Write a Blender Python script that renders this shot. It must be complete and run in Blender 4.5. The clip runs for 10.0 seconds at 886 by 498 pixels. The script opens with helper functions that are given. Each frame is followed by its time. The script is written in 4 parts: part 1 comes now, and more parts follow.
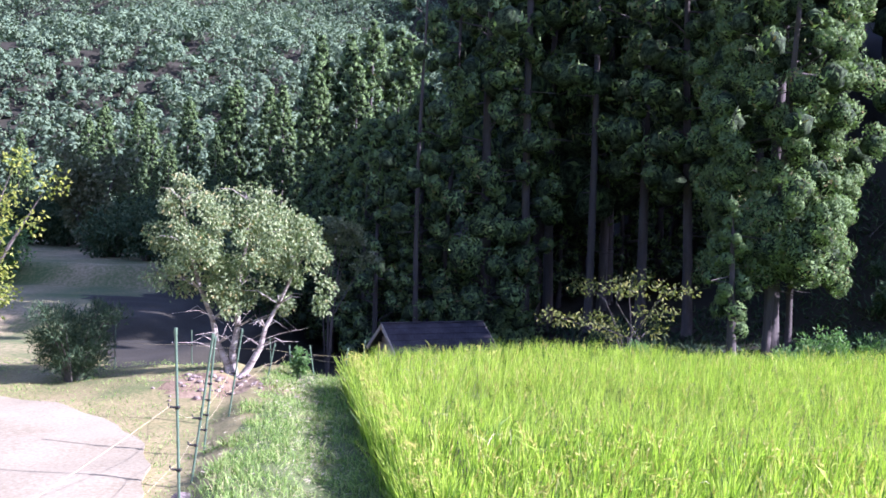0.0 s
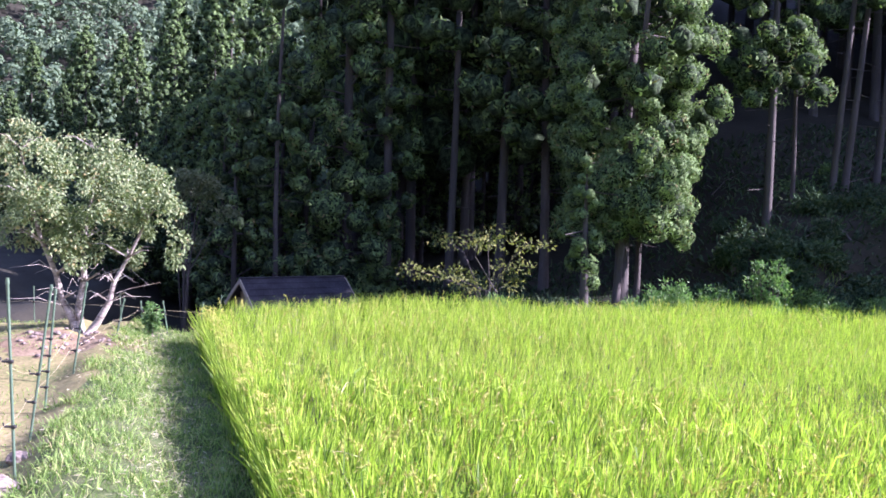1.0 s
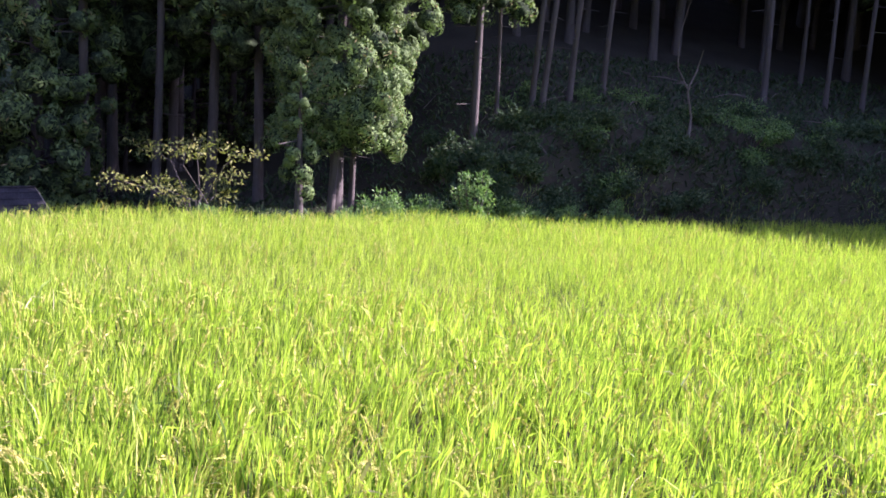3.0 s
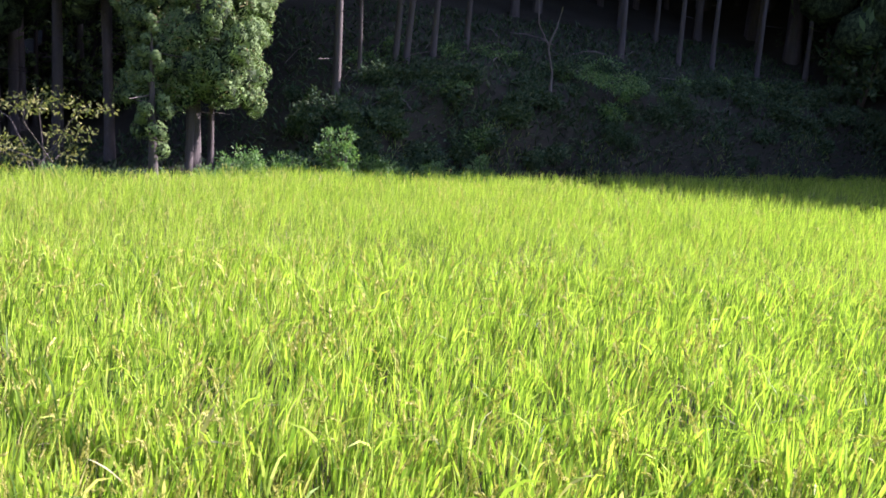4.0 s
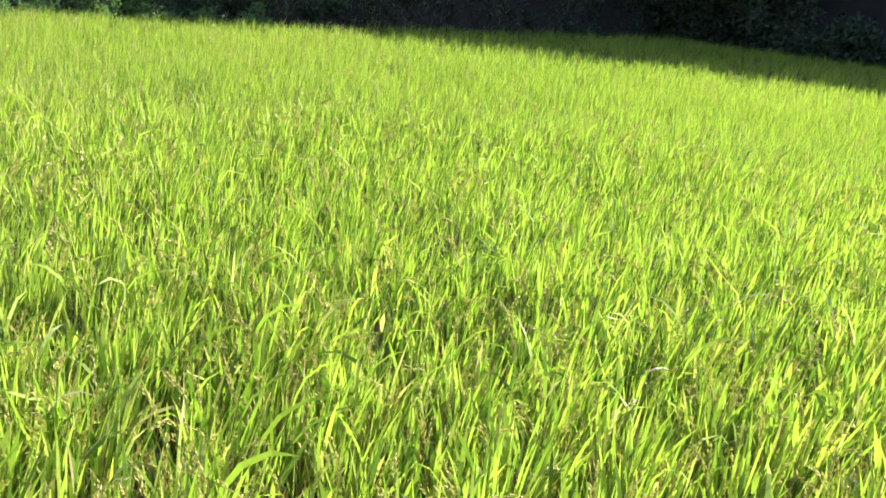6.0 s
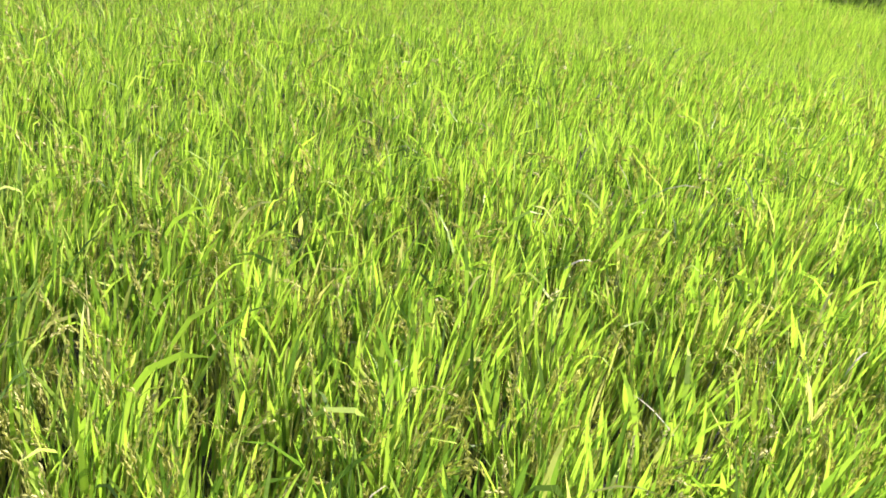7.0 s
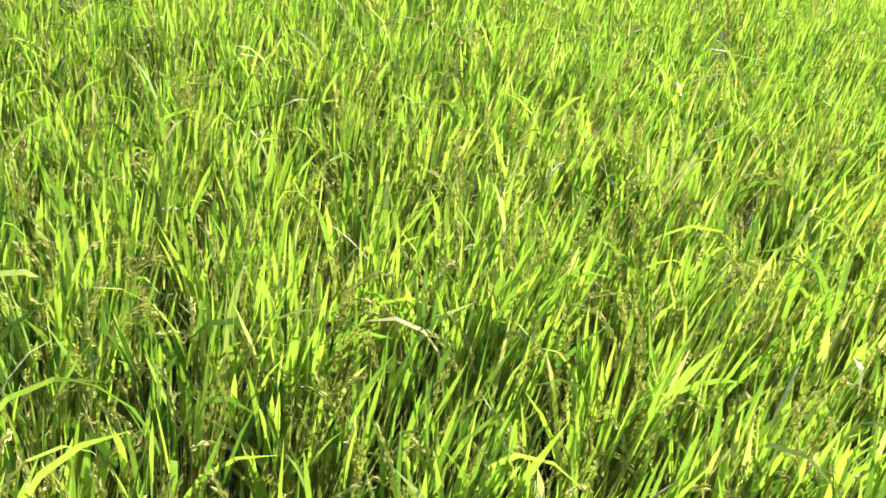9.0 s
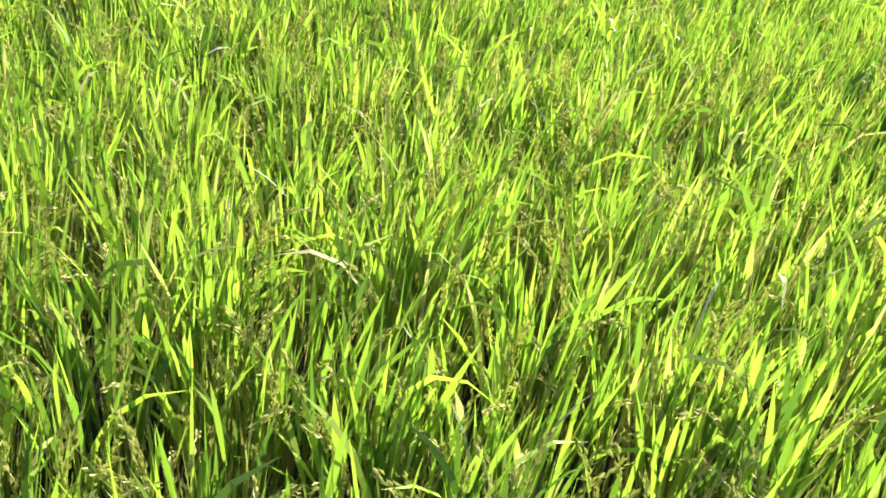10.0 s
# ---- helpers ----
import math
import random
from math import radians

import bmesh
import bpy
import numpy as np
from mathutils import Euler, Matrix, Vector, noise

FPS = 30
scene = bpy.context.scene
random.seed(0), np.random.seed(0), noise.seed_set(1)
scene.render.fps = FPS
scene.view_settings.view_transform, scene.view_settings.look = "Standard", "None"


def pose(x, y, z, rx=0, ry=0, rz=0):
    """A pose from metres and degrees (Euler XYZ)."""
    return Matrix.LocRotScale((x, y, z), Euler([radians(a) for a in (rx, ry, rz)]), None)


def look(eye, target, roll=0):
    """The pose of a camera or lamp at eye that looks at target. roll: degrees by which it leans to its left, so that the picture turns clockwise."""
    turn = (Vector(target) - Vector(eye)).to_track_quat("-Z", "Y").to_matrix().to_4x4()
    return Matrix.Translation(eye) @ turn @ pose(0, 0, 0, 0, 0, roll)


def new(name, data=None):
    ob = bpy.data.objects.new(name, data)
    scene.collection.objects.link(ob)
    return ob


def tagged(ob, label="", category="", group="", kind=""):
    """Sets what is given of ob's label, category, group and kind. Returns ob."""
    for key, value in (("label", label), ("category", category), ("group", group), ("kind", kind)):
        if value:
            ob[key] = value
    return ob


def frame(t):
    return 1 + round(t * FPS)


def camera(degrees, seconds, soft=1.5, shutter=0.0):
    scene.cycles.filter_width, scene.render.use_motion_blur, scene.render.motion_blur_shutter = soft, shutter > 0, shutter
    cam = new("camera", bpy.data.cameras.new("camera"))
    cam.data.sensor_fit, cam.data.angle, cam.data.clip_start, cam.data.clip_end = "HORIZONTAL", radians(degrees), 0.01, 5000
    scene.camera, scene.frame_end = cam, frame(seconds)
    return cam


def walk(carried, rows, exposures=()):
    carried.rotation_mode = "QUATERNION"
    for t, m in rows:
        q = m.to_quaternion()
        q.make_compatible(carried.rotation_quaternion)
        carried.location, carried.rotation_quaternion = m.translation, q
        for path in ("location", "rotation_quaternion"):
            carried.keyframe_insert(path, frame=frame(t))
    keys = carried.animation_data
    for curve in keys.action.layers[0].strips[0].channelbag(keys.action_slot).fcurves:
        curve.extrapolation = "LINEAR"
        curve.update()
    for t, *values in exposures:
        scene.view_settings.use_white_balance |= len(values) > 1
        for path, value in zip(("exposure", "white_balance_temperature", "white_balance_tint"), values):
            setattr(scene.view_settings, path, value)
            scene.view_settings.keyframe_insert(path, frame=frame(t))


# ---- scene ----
cam = camera(52.9, 10.0, soft=1.7)
PATH = [
    (0, (0.041, -0.319, 2.109), (-0.025, 1.68, 2.087), 1.9),
    (0.4, (0.075, -0.312, 2.067), (0.127, 1.687, 2.016), 2.1),
    (0.5, (0.088, -0.308, 2.063), (0.169, 1.689, 2.004), 2.1),
    (1, (0.133, -0.302, 2.039), (0.369, 1.681, 1.935), 2.3),
    (1.5, (0.155, -0.288, 2.022), (0.541, 1.669, 1.88), 2.7),
    (2, (0.189, -0.272, 1.996), (0.713, 1.649, 1.814), 2.8),
    (2.5, (0.21, -0.272, 1.97), (0.886, 1.597, 1.748), 2.8),
    (2.7, (0.21, -0.257, 1.972), (0.954, 1.584, 1.731), 3.3),
    (3.8, (0.365, -0.201, 1.876), (1.408, 1.477, 1.563), 3.4),
    (4, (0.371, -0.203, 1.863), (1.459, 1.443, 1.535), 3.6),
    (4.5, (0.383, -0.215, 1.838), (1.584, 1.34, 1.463), 4.0),
    (5, (0.407, -0.232, 1.817), (1.707, 1.224, 1.379), 4.4),
    (5.5, (0.443, -0.241, 1.78), (1.822, 1.112, 1.263), 5.2),
    (5.6, (0.448, -0.248, 1.775), (1.838, 1.087, 1.242), 5.2),
    (5.7, (0.452, -0.249, 1.77), (1.854, 1.069, 1.223), 5.5),
    (6.8, (0.537, -0.233, 1.673), (2.003, 0.92, 0.952), 5.8),
    (7, (0.549, -0.249, 1.663), (2.031, 0.862, 0.911), 5.9),
    (7.5, (0.575, -0.289, 1.637), (2.112, 0.697, 0.819), 6.5),
    (8, (0.612, -0.347, 1.62), (2.193, 0.502, 0.736), 7.2),
    (8.5, (0.65, -0.415, 1.629), (2.25, 0.323, 0.684), 7.1),
    (9, (0.696, -0.472, 1.613), (2.308, 0.182, 0.627), 6.5),
    (9.5, (0.718, -0.533, 1.584), (2.344, 0.066, 0.587), 5.6),
    (10, (0.727, -0.57, 1.544), (2.336, -0.001, 0.502), 5.1),
]
walk(cam, [(t, look(eye, target, roll)) for t, eye, target, roll in PATH],
     exposures=[(0.0, 2.07, 5550, 44), (2.5, 2.19, 6200, 54), (4.0, 1.98, 6250, 42), (5.0, 1.97, 6300, 36), (7.5, 1.68, 6400, 27), (10.0, 1.80, 6350, 22)])

# ---- world, sun ----
SUN = Vector((0.991, -0.135, 0.0)).normalized() * math.cos(radians(32)) + Vector((0, 0, math.sin(radians(32))))
world = bpy.data.worlds.new("sky")
scene.world = world
world.use_nodes = True
wn = world.node_tree
sky = wn.nodes.new("ShaderNodeTexSky")
sky.sky_type, sky.sun_disc = "NISHITA", False
sky.sun_elevation = radians(32)
sky.sun_rotation = math.atan2(SUN.x, SUN.y)
wn.nodes["Background"].inputs["Strength"].default_value = 0.10
wn.links.new(sky.outputs["Color"], wn.nodes["Background"].inputs["Color"])
sun_data = bpy.data.lights.new("sun", "SUN")
sun_data.energy, sun_data.angle, sun_data.color = 5.0, radians(0.55), (1.0, 0.95, 0.87)
sun = new("sun", sun_data)
sun.matrix_world = look(SUN * 60, (0, 0, 0))

rng = np.random.default_rng(7)


# ---- materials ----
def nodes_of(name):
    m = bpy.data.materials.new(name)
    m.use_nodes = True
    n = m.node_tree.nodes
    return m, n, m.node_tree.links, n["Principled BSDF"]


def ramp(n, stops):
    r = n.new("ShaderNodeValToRGB")
    e = r.color_ramp.elements
    while len(e) < len(stops):
        e.new(0.5)
    for el, (p, c) in zip(e, stops):
        el.position, el.color = p, (*c, 1)
    return r


def leafy(name, stops, translucent=0.4, rough=0.5, spec=0.3, glow=1.15, patch=0.0, patch_scale=0.6):
    """Foliage: colour varies leaf by leaf, and in broad patches; light passes through the leaves."""
    m, n, l, p = nodes_of(name)
    geo = n.new("ShaderNodeNewGeometry")
    val = geo.outputs["Random Per Island"]
    if patch:
        pos = n.new("ShaderNodeNewGeometry")
        noi = n.new("ShaderNodeTexNoise")
        noi.inputs["Scale"].default_value = patch_scale
        noi.inputs["Detail"].default_value = 3
        l.new(pos.outputs["Position"], noi.inputs["Vector"])
        a = n.new("ShaderNodeMath")
        a.operation = "MULTIPLY_ADD"
        l.new(noi.outputs["Fac"], a.inputs[0])
        a.inputs[1].default_value = patch * 2
        a.inputs[2].default_value = -patch
        b = n.new("ShaderNodeMath")
        b.operation = "ADD"
        b.use_clamp = True
        l.new(val, b.inputs[0])
        l.new(a.outputs[0], b.inputs[1])
        val = b.outputs[0]
    r = ramp(n, stops)
    l.new(val, r.inputs["Fac"])
    l.new(r.outputs["Color"], p.inputs["Base Color"])
    p.inputs["Roughness"].default_value = rough
    p.inputs["Specular IOR Level"].default_value = spec
    tr = n.new("ShaderNodeBsdfTranslucent")
    mul = n.new("ShaderNodeMix")
    mul.data_type, mul.blend_type = "RGBA", "MULTIPLY"
    mul.inputs["Factor"].default_value = 1.0
    l.new(r.outputs["Color"], mul.inputs["A"])
    mul.inputs["B"].default_value = (glow * 0.84, glow, glow * 0.5, 1)
    l.new(mul.outputs["Result"], tr.inputs["Color"])
    mix = n.new("ShaderNodeMixShader")
    mix.inputs[0].default_value = translucent
    l.new(p.outputs[0], mix.inputs[1])
    l.new(tr.outputs[0], mix.inputs[2])
    l.new(mix.outputs[0], n["Material Output"].inputs["Surface"])
    return m


def rough_stuff(name, stops, scale=3.0, fine=40.0, rough=0.9, bump=0.4, stretch=(1, 1, 1), metal=0.0, spec=0.3):
    """Earth, bark, wood, stone: two scales of noise in the colour, and relief."""
    m, n, l, p = nodes_of(name)
    tc = n.new("ShaderNodeTexCoord")
    mp = n.new("ShaderNodeMapping")
    mp.inputs["Scale"].default_value = stretch
    l.new(tc.outputs["Object"], mp.inputs["Vector"])
    a, b = n.new("ShaderNodeTexNoise"), n.new("ShaderNodeTexNoise")
    for t, s in ((a, scale), (b, fine)):
        t.inputs["Scale"].default_value, t.inputs["Detail"].default_value = s, 6
        l.new(mp.outputs["Vector"], t.inputs["Vector"])
    mx = n.new("ShaderNodeMath")
    mx.operation = "MULTIPLY_ADD"
    l.new(b.outputs["Fac"], mx.inputs[0])
    mx.inputs[1].default_value = 0.45
    sub = n.new("ShaderNodeMath")
    sub.operation = "MULTIPLY"
    l.new(a.outputs["Fac"], sub.inputs[0])
    sub.inputs[1].default_value = 0.55
    l.new(sub.outputs[0], mx.inputs[2])
    r = ramp(n, stops)
    l.new(mx.outputs[0], r.inputs["Fac"])
    l.new(r.outputs["Color"], p.inputs["Base Color"])
    p.inputs["Roughness"].default_value, p.inputs["Metallic"].default_value = rough, metal
    p.inputs["Specular IOR Level"].default_value = spec
    bp = n.new("ShaderNodeBump")
    bp.inputs["Strength"].default_value, bp.inputs["Distance"].default_value = bump, 0.02
    l.new(mx.outputs[0], bp.inputs["Height"])
    l.new(bp.outputs["Normal"], p.inputs["Normal"])
    return m


RICE = leafy("rice_leaf", [(0.0, (0.065, 0.13, 0.025)), (0.27, (0.15, 0.26, 0.035)), (0.52, (0.31, 0.46, 0.055)),
                           (0.95, (0.40, 0.525, 0.08)), (1.0, (0.50, 0.46, 0.20))], 0.42, 0.55, 0.25, 1.3, 0.15, 0.5)
STALK = leafy("rice_stalk", [(0.0, (0.15, 0.18, 0.045)), (0.5, (0.29, 0.31, 0.075)), (0.85, (0.40, 0.39, 0.12)), (1.0, (0.48, 0.41, 0.18))], 0.3, 0.6, 0.25, 1.3, 0.12, 0.6)
DRY_LEAF = leafy("withered_rice_leaf", [(0.0, (0.28, 0.29, 0.15)), (1.0, (0.44, 0.41, 0.27))], 0.2, 0.6, 0.25)
GRAIN = leafy("rice_grain", [(0.0, (0.26, 0.27, 0.06)), (0.6, (0.42, 0.42, 0.11)), (1.0, (0.58, 0.52, 0.20))], 0.25, 0.6, 0.3)
GRASS = leafy("bund_grass", [(0.0, (0.07, 0.15, 0.035)), (0.4, (0.19, 0.32, 0.08)), (0.8, (0.31, 0.43, 0.14)),
                             (1.0, (0.40, 0.38, 0.20))], 0.35, 0.6, 0.2, 1.1, 0.3, 1.1)
CLIPPINGS = leafy("dry_clippings", [(0.0, (0.28, 0.27, 0.17)), (1.0, (0.50, 0.48, 0.35))], 0.15, 0.7, 0.2)
CEDAR = leafy("cedar_needles", [(0.0, (0.085, 0.145, 0.065)), (0.5, (0.13, 0.21, 0.085)), (0.94, (0.18, 0.275, 0.105)),
                                (1.0, (0.22, 0.19, 0.10))], 0.25, 0.7, 0.1, 1.1, 0.25, 1.6)
CEDAR_HEART_SHADE = rough_stuff("cedar_inner_shade", [(0.42, (0.010, 0.018, 0.010)), (0.50, (0.032, 0.052, 0.028)), (0.58, (0.07, 0.11, 0.055))], 9.0, 38.0, 0.9, 1.0, spec=0.1)
CEDAR_FAR = leafy("cedar_needles_distant", [(0.0, (0.075, 0.13, 0.052)), (0.6, (0.10, 0.17, 0.063)), (1.0, (0.135, 0.21, 0.08))],
                  0.2, 0.8, 0.12, 1.1, 0.2, 0.5)
WOODS = leafy("broadleaf_canopy", [(0.0, (0.076, 0.125, 0.082)), (0.5, (0.102, 0.160, 0.100)), (1.0, (0.134, 0.195, 0.118))], 0.2, 0.9, 0.1, 1.0, 0.6, 0.22)
MUTED_LEAF = leafy("greyish_leaf", [(0.0, (0.06, 0.085, 0.045)), (0.6, (0.12, 0.155, 0.085)), (1.0, (0.20, 0.22, 0.13))], 0.25, 0.6, 0.25)
BIRCH_LEAF = leafy("birch_leaf", [(0.0, (0.11, 0.17, 0.085)), (0.5, (0.225, 0.295, 0.155)), (0.9, (0.35, 0.41, 0.235)),
                                  (1.0, (0.34, 0.29, 0.14))], 0.35, 0.6, 0.18, 1.0, 0.2, 2.0)
SHRUB = leafy("shrub_leaf", [(0.0, (0.06, 0.14, 0.05)), (0.6, (0.12, 0.25, 0.09)), (1.0, (0.22, 0.34, 0.13))], 0.35, 0.5, 0.35)
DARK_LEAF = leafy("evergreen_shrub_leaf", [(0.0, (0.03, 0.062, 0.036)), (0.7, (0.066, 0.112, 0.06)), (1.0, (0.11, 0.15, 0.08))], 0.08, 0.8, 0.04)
LAYER_LEAF = leafy("shade_tree_leaf", [(0.0, (0.08, 0.11, 0.04)), (0.7, (0.175, 0.20, 0.065)), (1.0, (0.30, 0.29, 0.10))], 0.3, 0.6, 0.2)
YELLOW_LEAF = leafy("maple_leaf", [(0.0, (0.16, 0.23, 0.05)), (1.0, (0.36, 0.38, 0.09))], 0.45, 0.5, 0.3)
BARK = rough_stuff("cedar_bark", [(0.25, (0.036, 0.033, 0.031)), (0.6, (0.085, 0.078, 0.074)), (0.8, (0.16, 0.15, 0.142))], 2.0, 22.0, 0.9, 0.8, (6, 6, 0.5))
PALE_BARK = rough_stuff("birch_bark", [(0.40, (0.13, 0.11, 0.09)), (0.5, (0.32, 0.29, 0.26)), (0.62, (0.46, 0.43, 0.39))], 3.0, 18.0, 0.75, 0.4, (1, 1, 2.5))
DEAD_WOOD = rough_stuff("dead_wood", [(0.3, (0.06, 0.054, 0.048)), (0.7, (0.16, 0.148, 0.135))], 4.0, 40.0, 0.85, 0.5)
EARTH = rough_stuff("field_mud", [(0.3, (0.014, 0.017, 0.009)), (0.7, (0.038, 0.042, 0.022))], 1.5, 30.0, 0.95, 0.7)
FLAT = rough_stuff("dry_meadow", [(0.38, (0.09, 0.115, 0.04)), (0.46, (0.155, 0.15, 0.065)), (0.54, (0.215, 0.19, 0.09)), (0.64, (0.28, 0.245, 0.135))], 0.9, 26.0, 0.95, 0.6)
SOD = rough_stuff("sod", [(0.3, (0.035, 0.055, 0.02)), (0.5, (0.07, 0.10, 0.035)), (0.72, (0.16, 0.14, 0.085))], 2.2, 40.0, 0.95, 0.7)
TERRACE = rough_stuff("terrace_turf", [(0.38, (0.06, 0.10, 0.032)), (0.5, (0.14, 0.145, 0.065)), (0.62, (0.27, 0.225, 0.135))], 0.5, 14.0, 0.95, 0.5)
RED_SOIL = rough_stuff("reddish_bare_soil", [(0.40, (0.085, 0.060, 0.038)), (0.5, (0.155, 0.115, 0.074)), (0.60, (0.235, 0.18, 0.12))], 3.0, 30.0, 0.95, 0.8)
FLOOR_AND_SHADE = rough_stuff("forest_floor_and_shade", [(0.3, (0.014, 0.015, 0.010)), (0.6, (0.030, 0.030, 0.021)), (0.8, (0.055, 0.052, 0.038))], 1.3, 22.0, 0.95, 0.8)
ROAD = rough_stuff("pale_concrete", [(0.38, (0.180, 0.162, 0.105)), (0.5, (0.232, 0.214, 0.145)), (0.62, (0.285, 0.265, 0.185))], 0.7, 30.0, 0.9, 0.25)
STONE = rough_stuff("stone", [(0.42, (0.11, 0.09, 0.08)), (0.58, (0.27, 0.23, 0.20))], 5.0, 40.0, 0.9, 0.5)
GREEN_PIPE = rough_stuff("green_coated_pipe", [(0.3, (0.055, 0.10, 0.065)), (0.7, (0.10, 0.165, 0.115))], 8.0, 60.0, 0.4, 0.1, spec=0.5)
BLACK = rough_stuff("black_plastic", [(0.3, (0.012, 0.012, 0.012)), (0.7, (0.03, 0.03, 0.03))], 10.0, 80.0, 0.5, 0.1)
ROPE = rough_stuff("yellowed_rope", [(0.3, (0.30, 0.27, 0.15)), (0.7, (0.45, 0.41, 0.27))], 30.0, 200.0, 0.8, 0.3)
ROOFING = rough_stuff("slate_blue_roofing", [(0.40, (0.016, 0.017, 0.023)), (0.5, (0.030, 0.031, 0.041)), (0.62, (0.055, 0.054, 0.065))], 3.0, 40.0, 0.6, 0.3)
PLANK = rough_stuff("weathered_board", [(0.3, (0.22, 0.19, 0.15)), (0.7, (0.42, 0.37, 0.30))], 3.0, 30.0, 0.85, 0.4, (1, 1, 8))


# ---- geometry helpers ----
class Geo:
    """Collects vertices and faces of many pieces for one mesh."""

    def __init__(self):
        self.v, self.f, self.m, self.n, self.count, self.rounded = [], [], [], [], 0, False

    def add(self, verts, faces, slot=0, normals=None):
        verts = np.asarray(verts, float).reshape(-1, 3)
        self.v.append(verts)
        self.n.append(np.zeros((len(verts), 3)) if normals is None else normals)
        self.rounded = self.rounded or normals is not None
        for fs in faces:
            self.f.append(np.asarray(fs, np.int64) + self.count)
            self.m.append(np.full(len(fs), slot))
        self.count += len(verts)

    def mesh(self, name, smooth=False):
        me = bpy.data.meshes.new(name)
        verts = np.concatenate(self.v)
        me.vertices.add(len(verts))
        me.vertices.foreach_set("co", verts.astype(np.float32).ravel())
        sizes = np.concatenate([np.full(len(f), f.shape[1]) for f in self.f])
        loops = np.concatenate([f.ravel() for f in self.f])
        me.loops.add(len(loops))
        me.loops.foreach_set("vertex_index", loops.astype(np.int32))
        me.polygons.add(len(sizes))
        me.polygons.foreach_set("loop_start", (np.cumsum(sizes) - sizes).astype(np.int32))
        slots = np.concatenate(self.m)
        me.polygons.foreach_set("use_smooth", (slots > 0) | smooth)
        me.polygons.foreach_set("material_index", slots.astype(np.int32))
        me.update(calc_edges=True)
        me.validate()
        if self.rounded:                        # leaves of a tuft share the tuft's rounded shading
            me.polygons.foreach_set("use_smooth", np.ones(len(sizes), bool))
            me.normals_split_custom_set_from_vertices(np.concatenate(self.n).astype(np.float32))
        return me


def part(name, geo, material, parent=None, label="", smooth=False, inner=None):
    ob = new(name, geo.mesh(name, smooth) if isinstance(geo, Geo) else geo)
    ob.data.materials.append(material)
    if inner:
        ob.data.materials.append(inner)
    if parent:
        ob.parent = parent
    if label:
        tagged(ob, label)
    return ob


def thing(name, at, label, category, group="", kind=""):
    ob = new(name)
    ob.empty_display_size = 0.1
    ob.matrix_basis = at if isinstance(at, Matrix) else pose(*at)
    return tagged(ob, label, category, group, kind)


def blades(geo, base, az, length, width, lean, curve, n=3, twist=None, blunt=0.6):
    """Arching grass leaves: rows of base point, heading, size, first lean and how far they bend over."""
    k = len(base)
    twist = np.zeros(k) if twist is None else twist
    s = np.linspace(0, 1, n + 1)
    h = np.stack([np.cos(az), np.sin(az), np.zeros(k)], -1)
    side0 = np.stack([-np.sin(az), np.cos(az), np.zeros(k)], -1)
    p = base.copy()
    rows, prev = [], None
    for i, u in enumerate(s):
        th = lean + curve * u ** 1.4
        t = h * np.sin(th)[:, None] + np.array([0, 0, 1.0]) * np.cos(th)[:, None]
        if i:
            p = p + (t + prev) * 0.5 * (length / n)[:, None]
        prev = t
        nrm = h * np.cos(th)[:, None] - np.array([0, 0, 1.0]) * np.sin(th)[:, None]
        side = side0 * np.cos(twist)[:, None] + nrm * np.sin(twist)[:, None]
        w = width * (blunt + (1 - blunt) * np.sin(np.pi * min(u * 1.3, 1.0) * 0.5)) * (1 - max(0, (u - 0.55) / 0.45) ** 1.6)
        if i < n:
            rows += [p - side * w[:, None] * 0.5, p + side * w[:, None] * 0.5]
        else:
            rows.append(p)
    v = np.stack(rows, 1)
    m = 2 * n + 1
    off = (np.arange(k) * m)[:, None]
    quads = [off + np.array([2 * i, 2 * i + 1, 2 * i + 3, 2 * i + 2]) for i in range(n - 1)]
    tris = off + np.array([2 * n - 2, 2 * n - 1, 2 * n])
    geo.add(v, ([np.concatenate(quads)] if quads else []) + [tris])


def diamonds(geo, base, axis, length, width, r, fold=0.25, face=None, rounded=False):
    """Small leaves: each a folded kite from its base along its axis."""
    k = len(base)
    axis = axis / (np.linalg.norm(axis, axis=1, keepdims=True) + 1e-9)
    side = np.cross(axis, r.normal(size=(k, 3)) if face is None else face)
    side /= np.linalg.norm(side, axis=1, keepdims=True) + 1e-9
    up = np.cross(side, axis)
    L, W = np.broadcast_to(length, k)[:, None], np.broadcast_to(width, k)[:, None]
    mid = base + axis * L * 0.45 + up * W * fold
    v = np.stack([base, mid - side * W * 0.5, base + axis * L, mid + side * W * 0.5], 1)
    o = (np.arange(k) * 4)[:, None]
    nrm = None
    if rounded:
        nrm = np.repeat(face / np.linalg.norm(face, axis=1, keepdims=True), 4, 0)
    geo.add(v, [np.concatenate([o + np.array([0, 2, 1]), o + np.array([0, 3, 2])])], 0, nrm)


